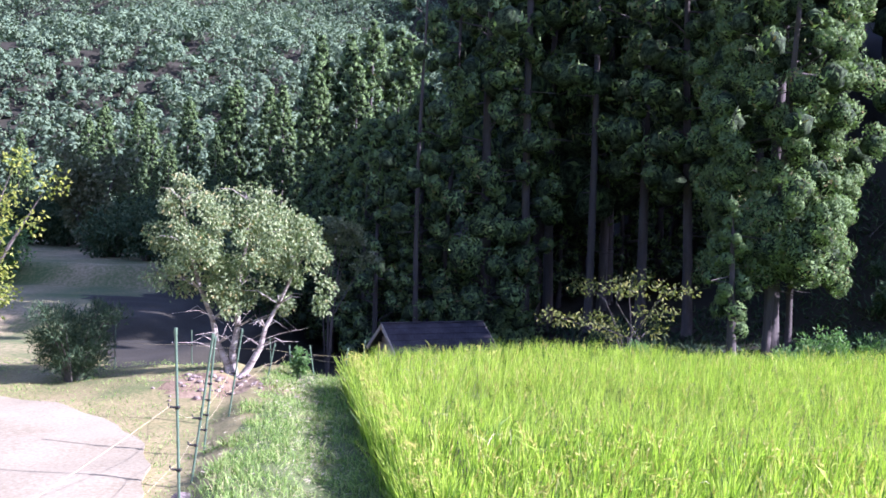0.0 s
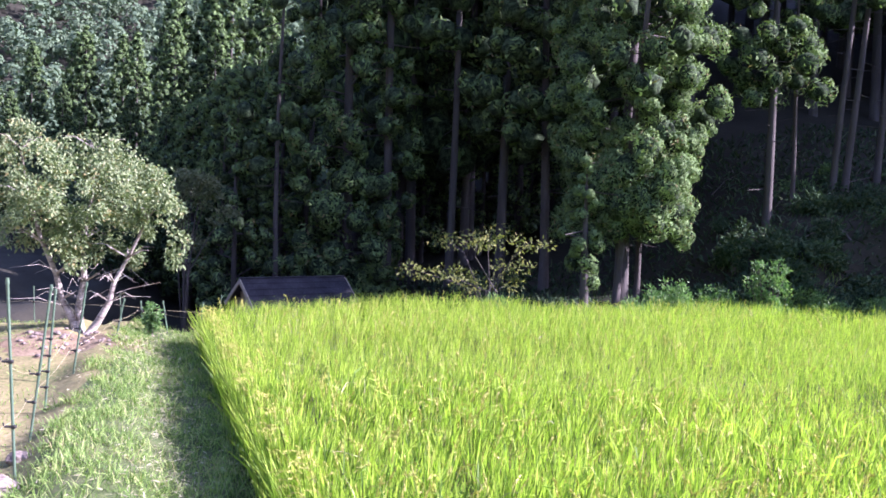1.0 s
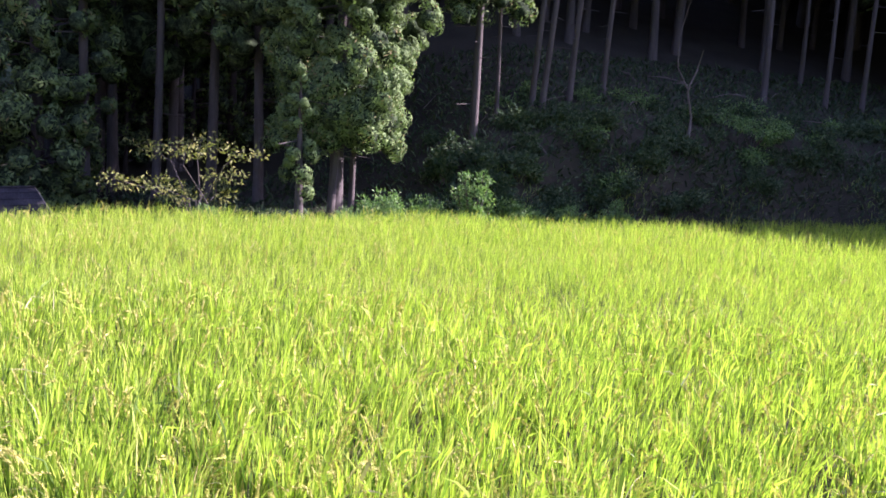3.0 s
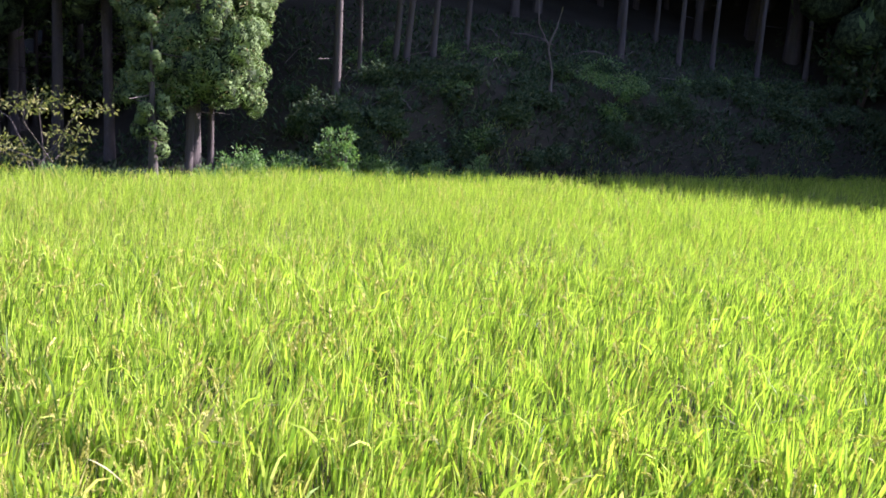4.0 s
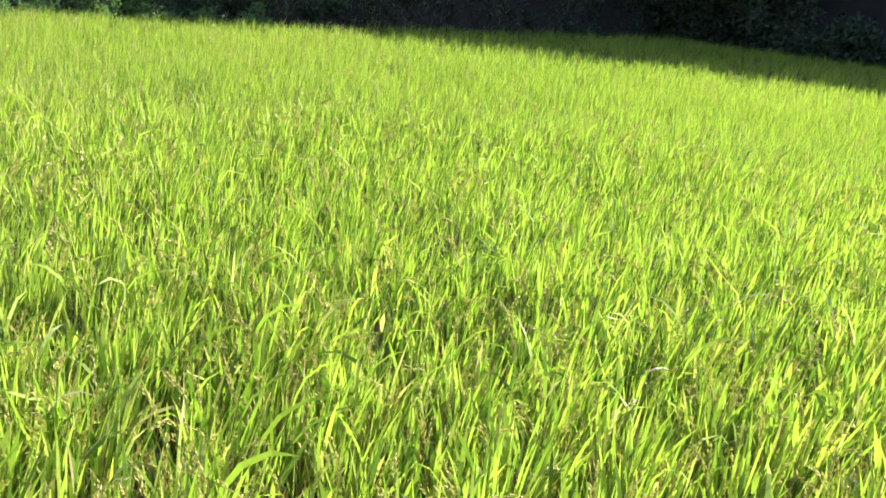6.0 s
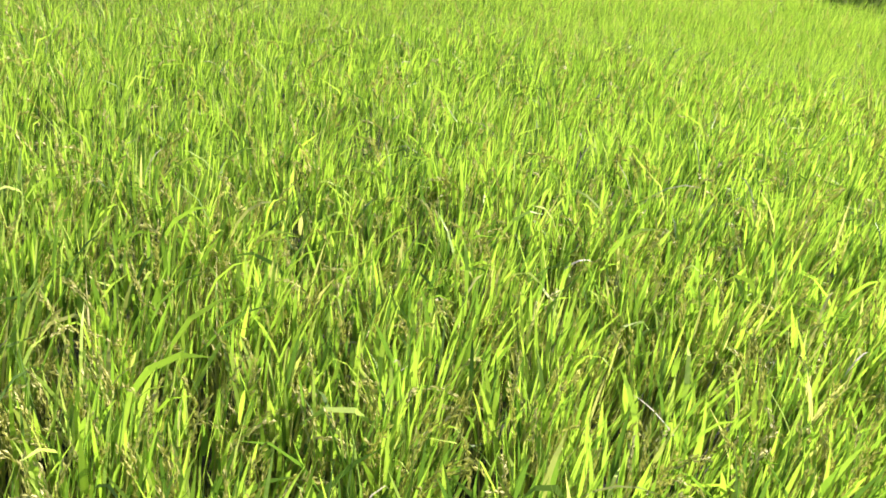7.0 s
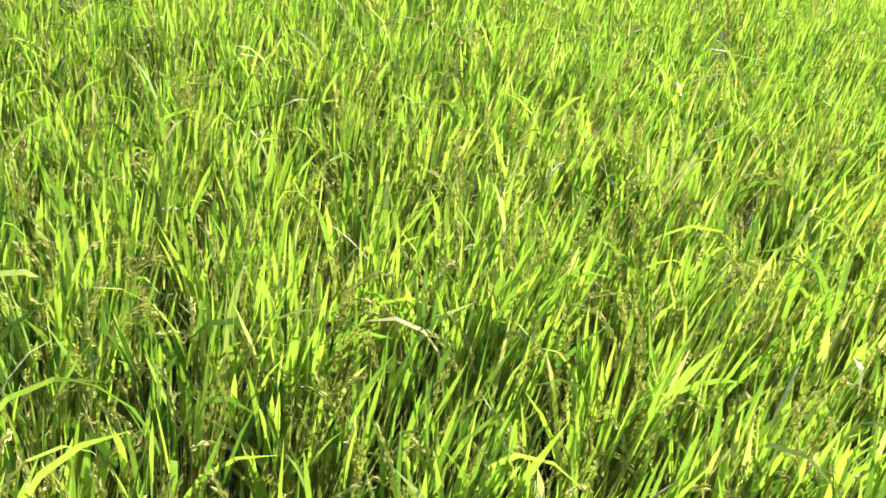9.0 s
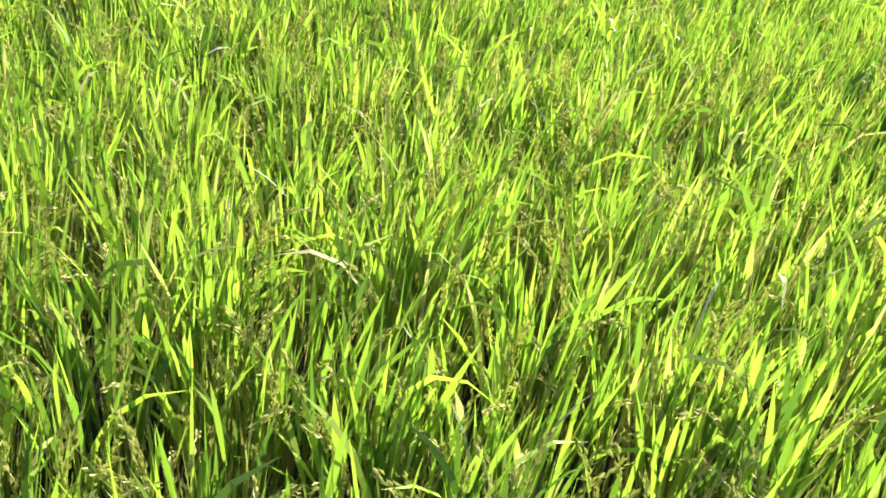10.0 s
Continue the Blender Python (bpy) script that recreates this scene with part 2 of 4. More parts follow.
def tube(geo, pts, radii, n=7):
    """A limb through the points, with a radius at each, closed at its end."""
    pts = [Vector(p) for p in pts]
    rings = []
    for i, p in enumerate(pts):
        d = (pts[min(i + 1, len(pts) - 1)] - pts[max(i - 1, 0)]).normalized()
        a = d.cross(Vector((0.31, 0.87, 0.2))).normalized()
        b = d.cross(a)
        rings += [p + (a * math.cos(6.2832 * j / n) + b * math.sin(6.2832 * j / n)) * radii[i] for j in range(n)]
    f = [(i * n + j, i * n + (j + 1) % n, (i + 1) * n + (j + 1) % n, (i + 1) * n + j) for i in range(len(pts) - 1) for j in range(n)]
    e = (len(pts) - 1) * n
    geo.add([tuple(q) for q in rings], [np.array(f), np.array([[e + (n - 1 - j) for j in range(n)]]), np.array([list(range(n))])])


def box(geo, m, sx, sy, sz, bevel=0.0):
    """A block centred on the pose m, its edges chamfered."""
    bm = bmesh.new()
    bmesh.ops.create_cube(bm, size=1)
    bmesh.ops.scale(bm, vec=(sx, sy, sz), verts=bm.verts)
    if bevel:
        bmesh.ops.bevel(bm, geom=bm.edges[:], offset=bevel, segments=1, affect="EDGES")
    bm.transform(m)
    bm.verts.index_update()
    sizes = {len(f.verts) for f in bm.faces}
    geo.add([tuple(q.co) for q in bm.verts], [np.array([[q.index for q in f.verts] for f in bm.faces if len(f.verts) == k]) for k in sizes])
    bm.free()


def wobble(x, y, s, amp):
    return amp * (np.sin(x * s * 1.7 + 1.3 * np.sin(y * s)) + np.sin(y * s * 2.1 + 0.7 + 1.1 * np.sin(x * s * 1.3))) * 0.5


def step(a, b, x):
    t = np.clip((x - a) / (b - a), 0, 1)
    return t * t * (3 - 2 * t)


# ---- the lie of the land ----
def field_left(y):
    """Where the paddy's left edge runs."""
    return 0.8 - 0.214 * y


def field_far(x):
    """Where the paddy's far edge runs."""
    return 13.05 - 1.9 * np.clip((1.6 - x) / 3.1, 0, 1) ** 2.2 + 0.012 * x


def land(x, y):
    """Height of the ground."""
    x, y = np.asarray(x, float), np.asarray(y, float)
    le, fa = field_left(np.minimum(y, 11.2)), field_far(x)
    left = le - x                                   # how far outside the paddy, to the left
    # bund, then the lower ground with the road, rising gently to the meadow
    z = 0.10 + 0.16 * step(0.3, 0.9, left) - 0.18 * step(1.15, 1.65, left)
    meadow = 0.08 + 0.22 * step(8.6, 11.0, y) * step(-5.5, -3.0, x)
    z = np.where(left > 1.15, np.maximum(z, meadow * step(1.15, 1.65, left)), z)
    z = z + wobble(x, y, 2.3, 0.02) + wobble(x, y, 7.0, 0.008) * (left < 1.6)
    # down to the hollow behind the meadow and the paddy's far left
    z = z - 1.0 * step(12.0, 13.6, y) * step(3.0, -0.5, x) * step(-4.6, -3.4, x)
    z = z + step(13.2, 20.0, y) * step(-4.0, -8.0, x) * 0.15
    # terrace banks further up the valley
    z = z + 0.32 * step(15.9, 16.25, y + 0.12 * (x + 8) + wobble(x, y, 1.3, 0.15)) * step(-5.0, -6.2, x)
    z = z + 0.55 * step(21.6, 22.4, y + 0.1 * x) * step(-6.5, -9, x) + 0.03 * np.clip(y - 23, 0, 40)
    # the strip and the bank beyond the paddy
    z = z + step(13.3, 13.7, y) * step(1.0, 3.0, x) * 0.15
    bank = step(5.8, 8.5, x) * (1.25 * step(13.9, 14.6, y + wobble(x, y, 1.1, 0.25)) + 0.2 * np.clip(x - 8, 0, 3) * step(14.2, 15.2, y))
    slope = 0.42 * np.clip(y - 14.6, 0, 20) * step(4.0, 9.0, x)
    z = z + bank + slope
    z = z + 0.10 * np.clip(y - 17, 0, 40) * step(-6, 2, x) * step(9.0, 4.0, x)
    # hillside to the right of the paddy, steepened and raised to block sun
    z = z + 0.8 * np.clip(x - 25.5, 0, 4.5) + 0.8 * np.clip(x - 30, 0, 4) * step(12, 15, y)
    z = z + 0.6 * np.clip(x - 27, 0, 6) * step(17, 22, y)
    # mountains round the valley
    far = np.hypot(x, y)
    z = z + 0.48 * np.clip(y - 58, 0, 400) * (1 + 0.15 * np.sin(x * 0.035 + 1)) + (wobble(x, y, 0.045, 6.0) + wobble(x + 0.5 * y, y, 0.42, 1.3)) * step(60, 110, far)
    z = z + 0.35 * np.clip(-x - 60, 0, 400) * step(90, 30, y) + 0.3 * np.clip(-y - 60, 0, 400)
    # the paddy's sunk bed
    inside = step(0.0, -0.25, left) * step(0.05, -0.2, y - fa) * step(24.8, 24.4, x) * step(-14.3, -14.0, y)
    z = z * (1 - inside) - 0.2 * inside
    return z


def blob(geo, c, rx, ry, rz, r, rings=4, sides=7, rough=0.18):
    """A lumpy closed heart of foliage, dark to paint the shade inside a tuft."""
    c = np.asarray(c, float)
    th = np.arange(sides) * 6.2832 / sides
    v = [c - np.array([0, 0, rz])]
    for i in range(1, rings):
        ph = math.pi * i / rings
        k = 1 + r.uniform(-rough, rough, sides)
        v += list(c + np.stack([rx * math.sin(ph) * np.cos(th) * k, ry * math.sin(ph) * np.sin(th) * k, np.full(sides, -rz * math.cos(ph))], -1))
    v.append(c + np.array([0, 0, rz]))
    q = np.array([(1 + a * sides + j, 1 + a * sides + (j + 1) % sides, 1 + (a + 1) * sides + (j + 1) % sides, 1 + (a + 1) * sides + j)
                  for a in range(rings - 2) for j in range(sides)])
    last = 1 + (rings - 1) * sides
    t = np.array([(0, 1 + (j + 1) % sides, 1 + j) for j in range(sides)] + [(last, last - sides + j, last - sides + (j + 1) % sides) for j in range(sides)])
    geo.add(np.array(v), [q, t], 1)


def lines(*spans):
    return np.concatenate([np.arange(a, b, d) for a, b, d in spans])


gx = lines((-420, -120, 15), (-120, -30, 4), (-30, -14, 0.8), (-14, -8, 0.3), (-8, 3, 0.14), (3, 16, 0.5), (16, 32, 1.0), (32, 80, 4), (80, 421, 20))
gy = lines((-420, -60, 20), (-60, -15, 4), (-15, -4, 0.5), (-4, 2, 0.2), (2, 15.5, 0.14), (15.5, 24, 0.3), (24, 30, 0.5), (30, 62, 2), (62, 260, 4), (260, 481, 20))
GX, GY = np.meshgrid(gx, gy)
GZ = land(GX, GY)
ground_geo = Geo()
nx, ny = len(gx), len(gy)
ii = (np.arange(ny - 1)[:, None] * nx + np.arange(nx - 1)[None]).ravel()
ground_geo.add(np.stack([GX, GY, GZ], -1), [np.stack([ii, ii + 1, ii + nx + 1, ii + nx], -1)])
ground_mesh = ground_geo.mesh("ground", True)
cx = ((GX[:-1, :-1] + GX[1:, 1:]) / 2).ravel()
cy = ((GY[:-1, :-1] + GY[1:, 1:]) / 2).ravel()
ground = tagged(new("ground", ground_mesh), "valley ground of bund, meadow, terraces and forest floor", "ground", kind="structure")
for mm in (EARTH, SOD, FLAT, TERRACE, FLOOR_AND_SHADE, RED_SOIL):
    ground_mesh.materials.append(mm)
jit = wobble(cx, cy, 3.1, 0.18)
lft = field_left(np.minimum(cy, 11.2)) - cx
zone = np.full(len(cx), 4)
zone[(cx < -6.4 + jit - 0.15 * (cy - 12)) & (cy < 40) & (cy > -60)] = 3
zone[(lft > 1.4 - 0.1 * np.clip(cy - 5, 0, 6) + jit * 0.5) & (cx > -6.5 + jit) & (cy < np.where(cx < -3.2, 17.0, 12.2) + jit) & (cy > -15)] = 2
zone[(lft <= 1.4 - 0.1 * np.clip(cy - 5, 0, 6) + jit * 0.5) & (lft > -0.1) & (cy < 12.0) & (cy > -15)] = 1
# painted shade on the ground behind the birch, in the forest floor's colour
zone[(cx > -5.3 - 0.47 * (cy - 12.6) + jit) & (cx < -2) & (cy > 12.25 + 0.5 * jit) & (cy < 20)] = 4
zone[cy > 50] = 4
zone[(cx > 1.5) & (cy > 13.0) & (cy < 13.7) & (cx < 26)] = 1
zone[(lft <= -0.1) & (cy < 13.1) & (cx < 25) & (cy > -14.2)] = 0
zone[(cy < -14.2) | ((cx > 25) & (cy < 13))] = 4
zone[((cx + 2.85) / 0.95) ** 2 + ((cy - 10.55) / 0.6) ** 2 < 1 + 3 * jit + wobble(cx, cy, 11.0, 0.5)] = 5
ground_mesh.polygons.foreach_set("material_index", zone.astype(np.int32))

# the pale farm road, a thin slab that bends away to the left
road_geo = Geo()
mid = [(-3.0, -30), (-3.3, -10), (-3.6, 0), (-3.75, 4.5), (-3.95, 6.2), (-4.65, 7.6), (-6.2, 8.6), (-8.2, 9.5), (-12, 10.2), (-20, 10.0), (-40, 8)]
pts = []
for i in range(len(mid) - 1):
    for u in np.linspace(0, 1, 9)[:-1]:
        p0, p1, p2, p3 = (np.array(mid[min(max(i + k, 0), len(mid) - 1)], float) for k in (-1, 0, 1, 2))
        pts.append(0.5 * (2 * p1 + (p2 - p0) * u + (2 * p0 - 5 * p1 + 4 * p2 - p3) * u * u + (3 * p1 - p0 - 3 * p2 + p3) * u ** 3))
pts = np.array(pts)
tang = np.gradient(pts, axis=0)
tang /= np.linalg.norm(tang, axis=1, keepdims=True)
nor = np.stack([-tang[:, 1], tang[:, 0]], -1)
across = np.linspace(-1.52, 1.52, 9)
rough_edge = 1 + 0.02 * np.sin(np.arange(len(pts)) * 1.9)
xy = pts[:, None] + nor[:, None] * across[None, :, None] * rough_edge[:, None, None]
zz = land(xy[..., 0], xy[..., 1]) + 0.03
top = np.concatenate([xy, zz[..., None]], -1)
low = top.copy()
low[..., 2] -= 0.12
k = len(across)
jj = (np.arange(len(pts) - 1)[:, None] * k + np.arange(k - 1)[None]).ravel()
road_geo.add(top, [np.stack([jj, jj + k, jj + k + 1, jj + 1], -1)])
for c in (0, k - 1):
    v = np.stack([top[:, c], low[:, c]], 1).reshape(-1, 3)
    q = (np.arange(len(pts) - 1) * 2)[:, None]
    road_geo.add(v, [q + np.array([0, 1, 3, 2])])
road = tagged(part("road", road_geo, ROAD, smooth=True), "pale concrete farm road bending away", "road", kind="structure")


# ---- the paddy ----
def scatter(x0, x1, y0, y1, gap, r):
    xs, ys = np.meshgrid(np.arange(x0, x1, gap), np.arange(y0, y1, gap))
    p = np.stack([xs.ravel(), ys.ravel()], -1)
    return p + r.uniform(-0.42, 0.42, p.shape) * gap


def in_paddy(p):
    return (p[:, 0] > field_left(p[:, 1]) + 0.17) & (p[:, 1] < field_far(p[:, 0])) & (p[:, 0] < 24.3) & (p[:, 1] > -13.8)


def rice_hills(r, near, far, gap, leaves, stalks, heads, seg, width, foot, grains, wild, low=0.40):
    """Rice hills between two distances from where one stands at the paddy's edge: a tuft of stalks with leaves that part from them, and ears."""
    reach = far + 0.5
    p = scatter(-3, min(24.5, reach + 1), max(-13.8, -reach), min(13.6, reach), gap, r)
    d = np.hypot(p[:, 0] - 0.6, p[:, 1] + 0.2)
    d = np.where(d > 0.8, np.maximum(d + r.normal(0, 0.15, len(d)), 0.8), d)   # one kind of plant gives way to the next gradually
    p = p[in_paddy(p) & (d >= near) & (d < far)]
    top = 0.64 + wobble(p[:, 0], p[:, 1], 0.9, 0.03) + wobble(p[:, 1], p[:, 0], 3.1, 0.02) + r.normal(0, 0.025, len(p))
    spread = gap * 0.62

    def tuft(k, low, high):
        """Heading and base of k blades per hill, opening like a vase."""
        who = np.repeat(np.arange(len(p)), k)
        az = r.uniform(0, 6.2832, len(who))
        z = top[who] * r.uniform(low, high, len(who))
        z = np.maximum(z, foot)
        off = (0.02 + spread * (z / top[who]) ** 1.3 * np.sqrt(r.uniform(0, 1, len(who))))
        b = np.stack([p[who, 0] + np.cos(az) * off, p[who, 1] + np.sin(az) * off, z], -1)
        return who, az + r.normal(0, 0.7, len(who)), b

    def breeze(az, lean):
        v = np.stack([np.cos(az) * np.sin(lean) + 0.03, np.sin(az) * np.sin(lean) - 0.03], -1)
        return np.arctan2(v[:, 1], v[:, 0]), np.arcsin(np.clip(np.hypot(v[:, 0], v[:, 1]), 0, 0.95))

    # leaves: most stand up, some arch right over
    who, az, b = tuft(leaves, low, 0.88)
    k = len(who)
    over = r.uniform(size=k) < 0.07
    az, lean = breeze(az, np.abs(r.normal(0.12, 0.10, k)) * wild)
    curve = np.where(over, r.uniform(0.9, 2.2, k), np.abs(r.normal(0.10, 0.16, k)) * wild)
    tip = top[who] * r.uniform(0.86, 1.10, k)
    length = np.where(over, r.uniform(0.18, 0.34, k), np.maximum(tip - b[:, 2], 0.06) / np.maximum(np.cos(lean + curve * 0.45), 0.75))
    w = width * (r.uniform(0.5, 1.1, k) + (r.uniform(size=k) < 0.10) * 0.45)
    blades(leaf_geo, b, az, length, w, lean, curve, seg, r.uniform(-1.5, 1.5, k), 0.5)
    # a few withered leaves, pale and hanging
    n = max(1, k // 110)
    q = r.choice(k, n)
    blades(dry_leaf_geo, b[q] + np.array([0, 0, 0.08]), az[q], r.uniform(0.12, 0.26, n), width * r.uniform(0.3, 0.55, n), r.uniform(0.2, 1.2, n), r.uniform(0.3, 1.6, n), seg, r.uniform(-1.5, 1.5, n), 0.5)
    # stalks
    who, az, b = tuft(stalks, 0.0, 0.30)
    k = len(who)
    az, lean = breeze(az, np.abs(r.normal(0.10, 0.07, k)) * wild)
    tip = top[who] * r.uniform(0.74, 1.05, k)
    blades(stalk_geo, b, az, (tip - b[:, 2]) / np.cos(lean), width * r.uniform(0.28, 0.56, k), lean, np.abs(r.normal(0.08, 0.08, k)), 2 if seg > 2 else 1, r.uniform(-1.5, 1.5, k), 0.8)
    # ears
    hk = int(len(p) * heads)
    pick = r.choice(len(p), hk)
    a = r.uniform(0, 6.2832, hk)
    o = spread * np.sqrt(r.uniform(0, 1, hk))
    s0 = np.stack([p[pick, 0] + np.cos(a) * o, p[pick, 1] + np.sin(a) * o, top[pick] - r.uniform(0.09, 0.24, hk)], -1)
    fine = near < 3
    for i in range(hk):
        ear(grain_geo, r, s0[i], a[i] + r.normal(0, 0.6), grains, r.choice((0.25, 0.6, 1.7)) * r.uniform(0.6, 1.3), 0.017 if fine else 0.032, 0.0058 if fine else 0.011)


def ear(grain, r, at, a, n, bend, size, wid):
    """One ear of rice: grains in pairs along a nodding stalk."""
    h = np.array([math.cos(a), math.sin(a), 0])
    u = np.linspace(0, 1, n)
    th = 0.15 + bend * u ** 1.3
    seg = 0.16 / n
    line = at + np.cumsum(h * np.sin(th)[:, None] * seg + np.array([0, 0, 1.0]) * np.cos(th)[:, None] * seg, 0)
    way = h * np.sin(th)[:, None] + np.array([0, 0, 1.0]) * np.cos(th)[:, None]
    line = np.repeat(line, 2, 0) + r.normal(0, 0.003, (2 * n, 3))
    diamonds(grain, line, np.repeat(way, 2, 0) + r.normal(0, 0.2, (2 * n, 3)), size, wid, r, 0.5)


leaf_geo, stalk_geo, dry_leaf_geo, grain_geo = Geo(), Geo(), Geo(), Geo()
r1 = np.random.default_rng(11)
rice_hills(r1, 0.25, 3.35, 0.18, 42, 38, 6.5, 4, 0.0132, -0.1, 20, 1.15)
rice_hills(r1, 3.15, 7.15, 0.18, 42, 12, 1.6, 2, 0.0108, 0.15, 8, 1.2, 0.50)
rice_hills(r1, 6.95, 14.6, 0.19, 44, 7, 0.5, 1, 0.0132, 0.25, 6, 1.25, 0.58)
rice_hills(r1, 14.4, 30.0, 0.28, 24, 3, 0.2, 1, 0.022, 0.25, 4, 1.25, 0.60)
for ey in r1.uniform(1.0, 11.0, 300):          # ears nodding over the bund
    ear(grain_geo, r1, np.array([field_left(ey) + r1.uniform(0.08, 0.28), ey, r1.uniform(0.42, 0.58)]), math.pi + r1.normal(0, 0.9), 15, r1.uniform(1.1, 2.5), 0.017, 0.0075)
# thick outer rows along the bund
edge_y = np.arange(-5.0, 11.2, 0.075)
for off in (0.12, 0.20, 0.30):
    k = len(edge_y) * 22
    ey = np.repeat(edge_y, 22) + r1.normal(0, 0.04, k)
    b = np.stack([field_left(ey) + off + r1.normal(0, 0.03, k), ey, np.full(k, -0.05)], -1)
    az = r1.uniform(0, 6.2832, k)
    az = np.where(r1.uniform(size=k) < (0.5 if off < 0.15 else 0.3), math.pi + r1.normal(0, 0.6, k), az)
    blades(leaf_geo, b, az, r1.uniform(0.45, 0.74, k), 0.012 * r1.uniform(0.6, 1.2, k), np.abs(r1.normal(0.07 if off < 0.15 else 0.05, 0.08, k)), np.abs(r1.normal(0.28 if off < 0.15 else 0.15, 0.28, k)), 3, r1.uniform(-1.4, 1.4, k), 0.5)
tagged(part("rice_leaves", leaf_geo, RICE), "dense sunlit yellow-green rice leaves filling the paddy", "rice", kind="stuff")
tagged(part("rice_stalks", stalk_geo, STALK), "olive-green rice stalks standing close in the paddy", "rice", kind="stuff")
tagged(part("withered_leaves", dry_leaf_geo, DRY_LEAF), "pale withered leaves hanging among the rice", "rice", kind="stuff")
tagged(part("rice_ears", grain_geo, GRAIN), "ripening pale yellow ears among the rice", "rice", kind="stuff")


# ---- grass on the bund, the verge and beyond ----
def grass_patch(geo, r, p, length, width, lean=0.5, curve=0.8, seg=2):
    k = len(p)
    b = np.stack([p[:, 0], p[:, 1], land(p[:, 0], p[:, 1]) - 0.01], -1)
    blades(geo, b, r.uniform(0, 6.2832, k), length * r.uniform(0.45, 1.3, k), width * r.uniform(0.6, 1.3, k),
           np.abs(r.normal(lean, 0.3, k)), np.abs(r.normal(curve, 0.4, k)), seg, r.uniform(-0.8, 0.8, k))


r2 = np.random.default_rng(5)
bund_geo = Geo()
p = np.stack([r2.uniform(-2.9, 1.6, 170000), r2.uniform(-3.5, 12.2, 170000)], -1)
out = field_left(np.minimum(p[:, 1], 11.2)) - p[:, 0]
clump = wobble(p[:, 0], p[:, 1], 4.0, 1.0) + wobble(p[:, 1], p[:, 0], 9.0, 0.6)
keep = (out > -0.05) & (out < 1.55 - 0.11 * np.clip(p[:, 1] - 5, 0, 6) + 0.15 * clump) & (clump + r2.normal(0, 0.5, len(p)) > -0.45 + 0.4 * np.exp(-((out - 0.45) / 0.22) ** 2))
p = p[keep][:74000]
grass_patch(bund_geo, r2, p, 0.125, 0.0062, 0.5, 0.9)
tagged(part("bund_grass", bund_geo, GRASS), "mown green grass on the bund beside the rice", "grass", kind="stuff")
dry_geo = Geo()
p = np.stack([r2.uniform(-2.6, 0.6, 22000), r2.uniform(1.0, 12.0, 22000)], -1)
out = field_left(np.minimum(p[:, 1], 11.2)) - p[:, 0]
p = p[(out > 0.05) & (out < 1.5) & (r2.uniform(size=len(p)) < 0.05 + 0.5 * np.exp(-((out - 0.5) / 0.3) ** 2))]
ang = r2.uniform(0, 6.2832, len(p))
diamonds(dry_geo, np.stack([p[:, 0], p[:, 1], land(p[:, 0], p[:, 1]) + r2.uniform(0.005, 0.05, len(p))], -1),
         np.stack([np.cos(ang), np.sin(ang), r2.normal(0, 0.25, len(p))], -1), r2.uniform(0.03, 0.10, len(p)), 0.008, r2)
tagged(part("dry_clippings", dry_geo, CLIPPINGS), "pale dry grass clippings strewn on the bund", "grass clippings", kind="stuff")
verge_geo = Geo()
p = np.stack([r2.uniform(-9, -1.2, 60000), r2.uniform(3.0, 13.0, 60000)], -1)
out = field_left(np.minimum(p[:, 1], 11.2)) - p[:, 0]
road_d = np.min(np.hypot(p[:, None, 0] - pts[None, :, 0], p[:, None, 1] - pts[None, :, 1]), 1)
patchy = wobble(p[:, 0], p[:, 1], 2.6, 1.0) + wobble(p[:, 1], p[:, 0], 6.0, 0.6) + r2.normal(0, 0.4, len(p))
keep = (out > 1.45) & (road_d > 1.5) & (patchy > 0.0 - 0.9 * np.exp(-((road_d - 1.6) / 0.2) ** 2))
grass_patch(verge_geo, r2, p[keep][:21000], 0.055, 0.006, 0.6, 0.8)
tagged(part("verge_grass", verge_geo, GRASS), "sparse short grass on the dry meadow beside the road", "grass", kind="stuff")
strip_geo = Geo()
p = np.stack([r2.uniform(2.0, 24, 16000), r2.uniform(13.1, 14.3, 16000)], -1)
p = p[(p[:, 0] < 11.5) | (r2.uniform(size=len(p)) < 0.35)]
grass_patch(strip_geo, r2, p, 0.17, 0.012, 0.4, 0.8)
tagged(part("strip_grass", strip_geo, GRASS), "rough green grass along the far edge of the paddy", "grass", kind="stuff")


